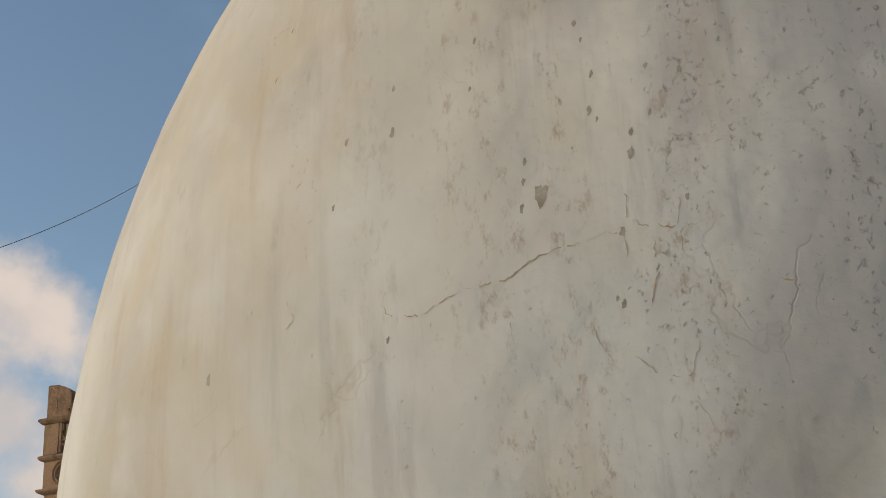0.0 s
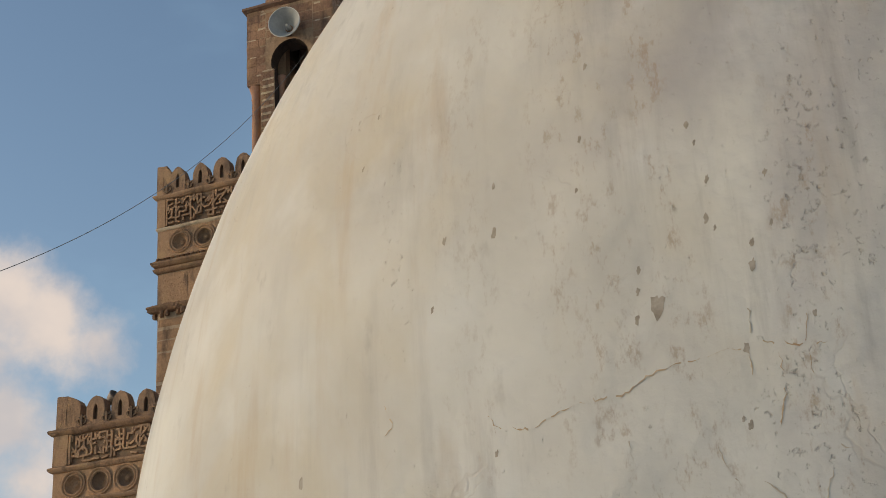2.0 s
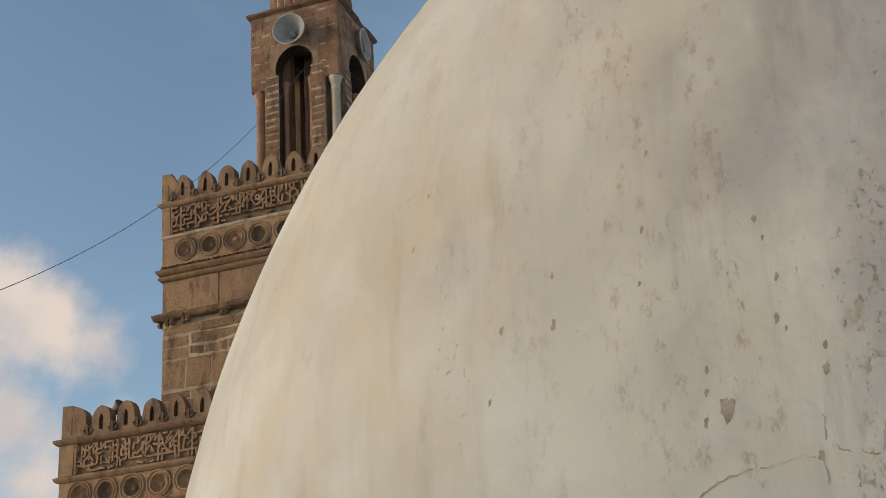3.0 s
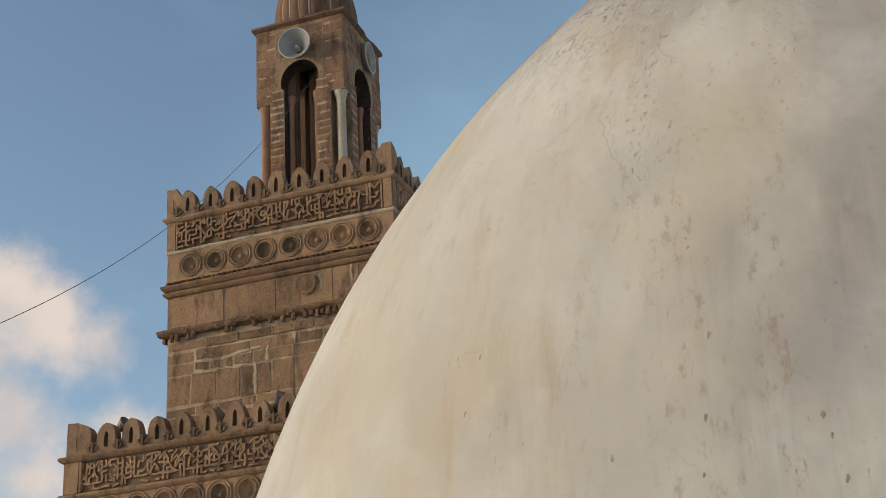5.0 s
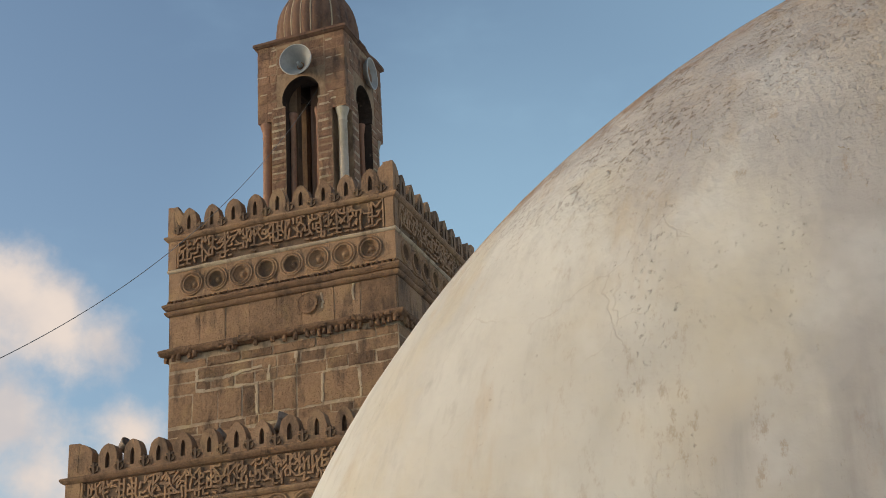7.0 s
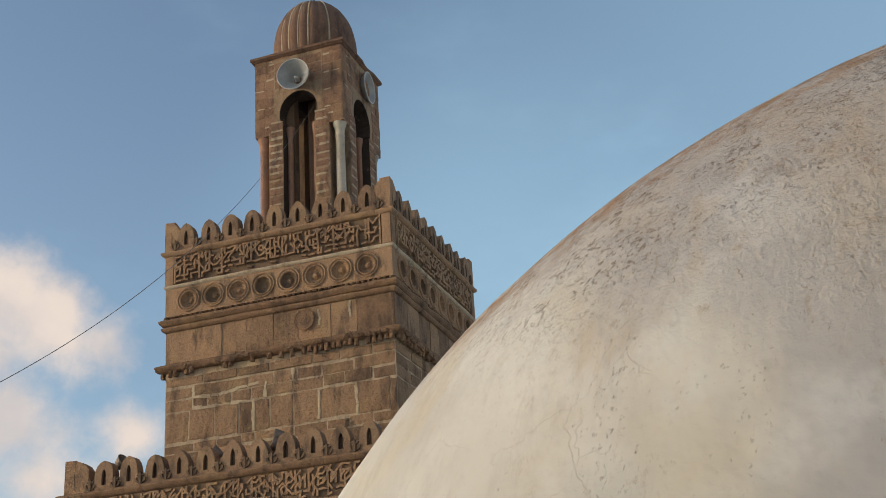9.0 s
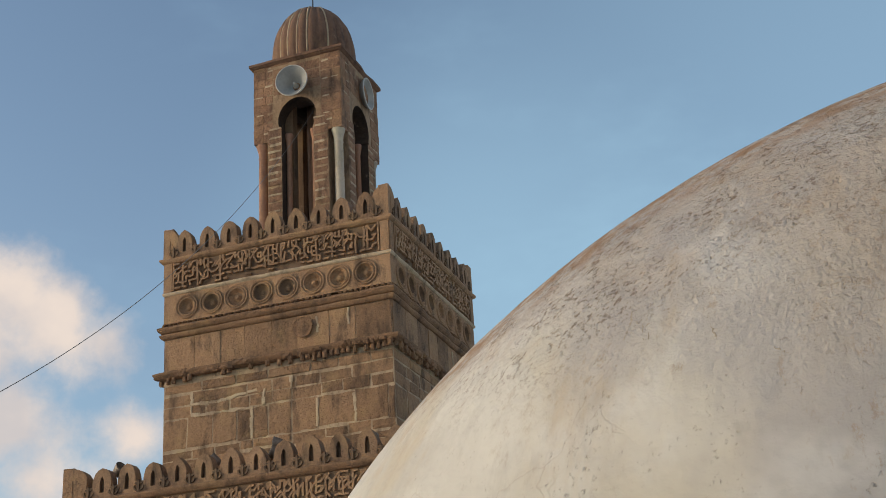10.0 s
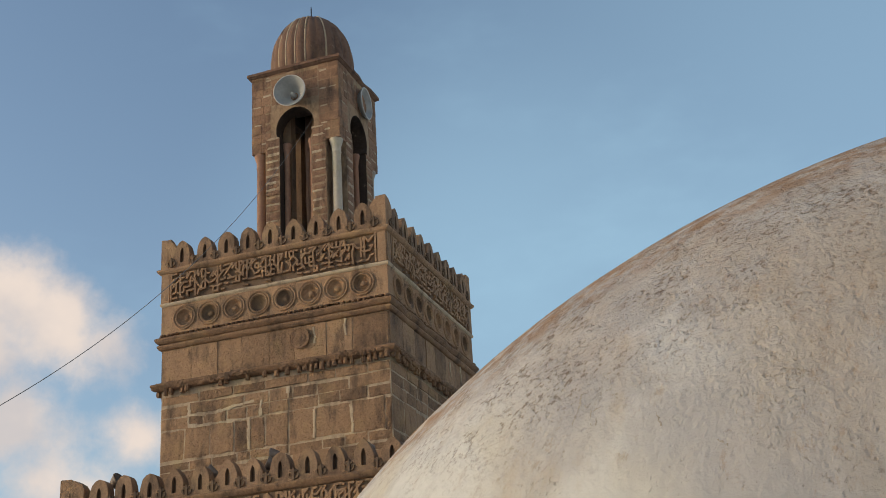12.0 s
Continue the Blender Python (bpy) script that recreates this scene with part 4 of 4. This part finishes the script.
for side in range(4):
    part("wall", wall_mesh, lantern, quarter(side))
    part("corner_block", Build().box(0.525, LH - 0.002, -LH + 0.002, -0.525, 12.10, 13.47).mesh("corner_block", LANTERN_STONE), lantern, quarter(side))
    shaft = Build().lathe([(0.105, 9.88), (0.105, 9.98), (0.078, 10.02), (0.074, 11.0), (0.070, 11.86), (0.080, 11.875), (0.071, 11.89), (0.078, 11.98), (0.108, 12.075), (0.112, 12.10)], 20, (0.655, -0.655, 0))
    part("column", shaft.mesh("column", MARBLE if side in (0, 1) else REDSTONE, True), lantern, quarter(side), "slender column with a carved capital")
    for k in (-1, 1):
        jamb = Build().lathe([(0.062, 9.88), (0.048, 9.95), (0.045, 12.05), (0.068, 12.18), (0.072, 12.24)], 14, (k * 0.225, -0.60, 0))
        part("jamb_column", jamb.mesh("jamb_column", REDSTONE, True), lantern, quarter(side))
        # pier in the darkened stone, painting the shade inside the opening
        part("jamb_pier", Build().box(min(k * 0.19, k * 0.33), max(k * 0.19, k * 0.33), -0.525, -0.36, 9.88, 13.3).mesh("jamb_pier", RECESS_SHADE), lantern, quarter(side))
    part("lintel", Build().box(-0.30, 0.30, -0.52, -0.30, 12.86, 13.35).mesh("lintel", NEAR_BLACK), lantern, quarter(side))
    r = random.Random(90 + side)
    for x0, x1 in ((-0.520, -0.280), (0.280, 0.520)):
        z = 9.95
        while z < 12.24:
            h = r.uniform(0.115, 0.165)
            m = quarter(side) @ Matrix.Translation(((x0 + x1) / 2 + r.uniform(-0.006, 0.006), -LH - r.uniform(0.004, 0.018), z + h / 2)) @ Matrix.Diagonal((x1 - x0 - 0.006, 0.09, h - r.uniform(0.018, 0.045), 1))
            part("stone", r.choice(REDDISH), lantern, m)
            if r.random() < 0.72:
                thin = r.uniform(0.026, 0.054)
                cut = r.uniform(0.0, 0.08)
                m = quarter(side) @ Matrix.Translation(((x0 + x1) / 2 + r.choice((-0.5, 0.5)) * cut, -LH - 0.012, z + h)) @ Matrix.Rotation(r.uniform(-0.05, 0.05), 4, "Y") @ Matrix.Diagonal((x1 - x0 - 0.01 - cut, 0.09, thin, 1))
                part("stone", r.choice(PALE), lantern, m)
            z += h
    for x0, x1 in ((-LH, -0.42), (0.42, LH)):
        z = 12.12
        while z < 13.44:
            h = r.uniform(0.12, 0.20)
            x, w = x0, (x1 - x0) * r.choice((1.0, 0.5, 0.62))
            for a, b_ in ((x0, x0 + w), (x0 + w, x1)):
                if b_ - a > 0.04:
                    m = quarter(side) @ Matrix.Translation(((a + b_) / 2, -LH - r.uniform(0.002, 0.012), z + h / 2)) @ Matrix.Diagonal((b_ - a - 0.010, 0.06, min(h, 13.46 - z) - r.uniform(0.008, 0.03), 1))
                    part("stone", r.choice(REDDISH), lantern, m)
                    if r.random() < 0.45:
                        m = quarter(side) @ Matrix.Translation(((a + b_) / 2 + r.uniform(-0.03, 0.03), -LH - 0.006, min(z + h, 13.44))) @ Matrix.Rotation(r.uniform(-0.08, 0.08), 4, "Y") @ Matrix.Diagonal(((b_ - a) * r.uniform(0.45, 0.85), 0.05, r.uniform(0.020, 0.040), 1))
                        part("stone", r.choice(PALE), lantern, m)
            z += h
    for x0, x1 in ((-0.41, -0.14), (-0.13, 0.14), (0.15, 0.41)):
        z = 12.90
        while z < 13.44:
            h = r.uniform(0.15, 0.20)
            m = quarter(side) @ Matrix.Translation(((x0 + x1) / 2, -LH - r.uniform(0.002, 0.010), z + h / 2)) @ Matrix.Diagonal((x1 - x0, 0.06, min(h, 13.46 - z) - 0.012, 1))
            part("stone", r.choice(REDDISH), lantern, m)
            z += h
part("newel", Build().lathe([(0.17, 9.88), (0.17, 13.30)], 12).mesh("newel", REDSTONE, True), lantern, label="round pillar inside the lantern")
part("ceiling_slab", Build().box(-0.52, 0.52, -0.52, 0.52, 13.30, 13.46).mesh("ceiling_slab", NEAR_BLACK), lantern)
part("eave", Build().ring([(-0.3, 13.465), (0.0, 13.465), (0.030, 13.480), (0.048, 13.500), (0.062, 13.505), (0.062, 13.550), (0.02, 13.565), (-0.3, 13.575)], LH).mesh("eave", TILE), lantern, label="thin projecting stone eave")


def cupola_mesh():
    """A ribbed cupola: convex gores that meet in creases, on a low round base."""
    gores, per, rise = 24, 6, 26
    steps = gores * per
    verts, faces = [], []
    rows = [(0.668, 13.57), (0.680, 13.72)] + [(0.685 * math.cos(math.radians(a)) ** 0.90, 13.90 + 0.93 * math.sin(math.radians(a))) for a in [88.5 * i / rise for i in range(rise + 1)]]
    for i, (r0, z) in enumerate(rows):
        for j in range(steps):
            a = 2 * math.pi * j / steps
            swell = 0.050 * abs(math.sin(gores * a / 2)) ** 0.7 - 0.03
            r1 = r0 * (1 + swell)
            verts.append((r1 * math.cos(a), r1 * math.sin(a), z))
    k = len(rows)
    faces = [(i * steps + j, i * steps + (j + 1) % steps, (i + 1) * steps + (j + 1) % steps, (i + 1) * steps + j) for i in range(k - 1) for j in range(steps)]
    faces.append(tuple(range((k - 1) * steps, k * steps)))
    return Build().add(verts, faces).mesh("cupola", TILE, True)


cupola = part("cupola", cupola_mesh(), minaret, Matrix.Translation((LX - 0.03, LY, 0)), "ribbed reddish-brown stone cupola")
rows = [(0.655, 13.60), (0.668, 13.76)] + [(0.672 * math.cos(math.radians(a)) ** 0.90, 13.902 + 0.932 * math.sin(math.radians(a))) for a in range(0, 86, 5)]
for j in range(24):
    a = 2 * math.pi * j / 24
    if j in (2, 9, 16, 17, 18, 19, 21):
        pts = [(r0 * math.cos(a), r0 * math.sin(a), z) for r0, z in rows]
        part("rib", Build().tube(pts, 0.017 if j % 2 else 0.012, 5).mesh("rib", FILLET, True), cupola, label="pale mortar rib")
finial = Build().lathe([(0.05, 14.80), (0.055, 14.84), (0.03, 14.87), (0.012, 14.89), (0.010, 15.10), (0.004, 15.14)], 10, (LX - 0.03, LY, 0))
part("finial", finial.mesh("finial", DARK_METAL, True), minaret, label="dark iron spike")


# ---- horn loudspeakers ----
def horn_loudspeaker(at, aim, radius, label):
    horn = tagged(new("horn_loudspeaker"), label, "loudspeaker", "loudspeakers on the lantern")
    horn.matrix_world = look(at, Vector(at) + Vector(aim))
    R = radius
    flare = [(R, 0.0), (R * 1.02, -0.008), (R * 1.015, 0.012), (R * 0.90, 0.045), (R * 0.62, 0.12), (R * 0.40, 0.20), (R * 0.28, 0.28), (R * 0.26, 0.36), (R * 0.24, 0.36)]
    inside = [(R * 0.985, -0.002), (R * 0.88, 0.035), (R * 0.60, 0.105), (R * 0.38, 0.185), (R * 0.20, 0.25), (0.004, 0.25)]
    part("bell", Build().lathe(flare, 40, cap=False).mesh("bell", HORN_GREY, True), horn)
    part("throat", Build().lathe(inside, 40, cap=False).mesh("throat", HORN_GREY, True), horn)
    part("rim", Build().lathe([(R * 0.975, -0.004), (R * 1.0, -0.014), (R * 1.03, -0.006), (R * 1.03, 0.006), (R * 0.985, 0.006)], 40, cap=False).mesh("rim", HORN_RIM, True), horn, label="pale rolled rim")
    part("reflector", Build().lathe([(0.008, 0.10), (0.018, 0.104), (0.022, 0.12), (0.046, 0.23), (0.04, 0.25)], 20).mesh("reflector", HORN_RIM, True), horn)
    part("driver", Build().lathe([(R * 0.25, 0.35), (R * 0.34, 0.37), (R * 0.34, 0.48), (R * 0.2, 0.50)], 20).mesh("driver", DARK_METAL, True), horn)
    part("bracket", Build().box(-0.02, 0.02, -R * 0.5, -R * 0.2, 0.20, 0.42).box(-0.05, 0.05, -R * 0.56, -R * 0.48, 0.16, 0.44).mesh("bracket", RUST), horn)
    return horn


horn_loudspeaker((-0.03, -1.06, 12.97), (0.10, -1.0, -0.06), 0.262, "grey horn loudspeaker fixed over the arch of the lantern")
horn_loudspeaker((0.80, 0.12, 13.12), (1.0, 0.07, -0.01), 0.262, "grey horn loudspeaker seen side-on at the lantern")


# ---- floodlights on the lower terrace ----
def floodlight(at, aim, size, label):
    lamp = tagged(new("floodlight"), label, "floodlight", "floodlights behind the merlons")
    lamp.location = (at[0], at[1], 6.18)
    h = at[2] - 6.18
    turn = look((0, 0, 0), aim).to_3x3()
    k = size
    head = part("housing", Build().lathe([(0.03 * k, 0.16 * k), (0.07 * k, 0.14 * k), (0.10 * k, 0.06 * k), (0.115 * k, 0.0), (0.125 * k, -0.02 * k), (0.115 * k, -0.03 * k)], 24, (0, 0, h), turn, False).mesh("housing", LAMP_GREY, True), lamp)
    part("glass", Build().lathe([(0.112 * k, -0.02 * k), (0.06 * k, -0.03 * k), (0.003, -0.033 * k)], 24, (0, 0, h), turn, False).mesh("glass", GLASS, True), head)
    part("stand", Build().lathe([(0.06, 0.0), (0.06, 0.02), (0.016, 0.03), (0.016, h - 0.1)], 10).mesh("stand", RUST), lamp)
    return lamp


for x, y, z, size, aim in ((-1.99, -2.46, 6.69, 0.85, (0.85, -0.2, 0.5)), (-0.60, -2.46, 6.62, 0.75, (-0.8, -0.3, 0.5)), (0.28, -2.48, 6.60, 0.8, (-0.6, -0.4, 0.3)), (0.24, -2.30, 6.76, 0.75, (-0.9, -0.3, 0.1)), (1.66, -2.46, 6.60, 0.75, (-0.9, -0.3, 0.1))):
    floodlight((x, y, z), aim, size, "small round weathered floodlight standing on the terrace behind the merlons")

# ---- cable ----
A, B, SAG = Vector((0.189, -0.70, 12.564)), Vector((2.576, -20.60, 1.942)), 2.593
line = []
for i in range(81):
    s = i / 80
    p = A.lerp(B, s)
    p.z -= SAG * 4 * s * (1 - s)
    line.append(p)
tagged(new("cable", Build().tube(line, 0.0038, 6).mesh("cable", CABLE, True)), "thin weathered grey cable sagging from the lantern to the parapet", "cable")
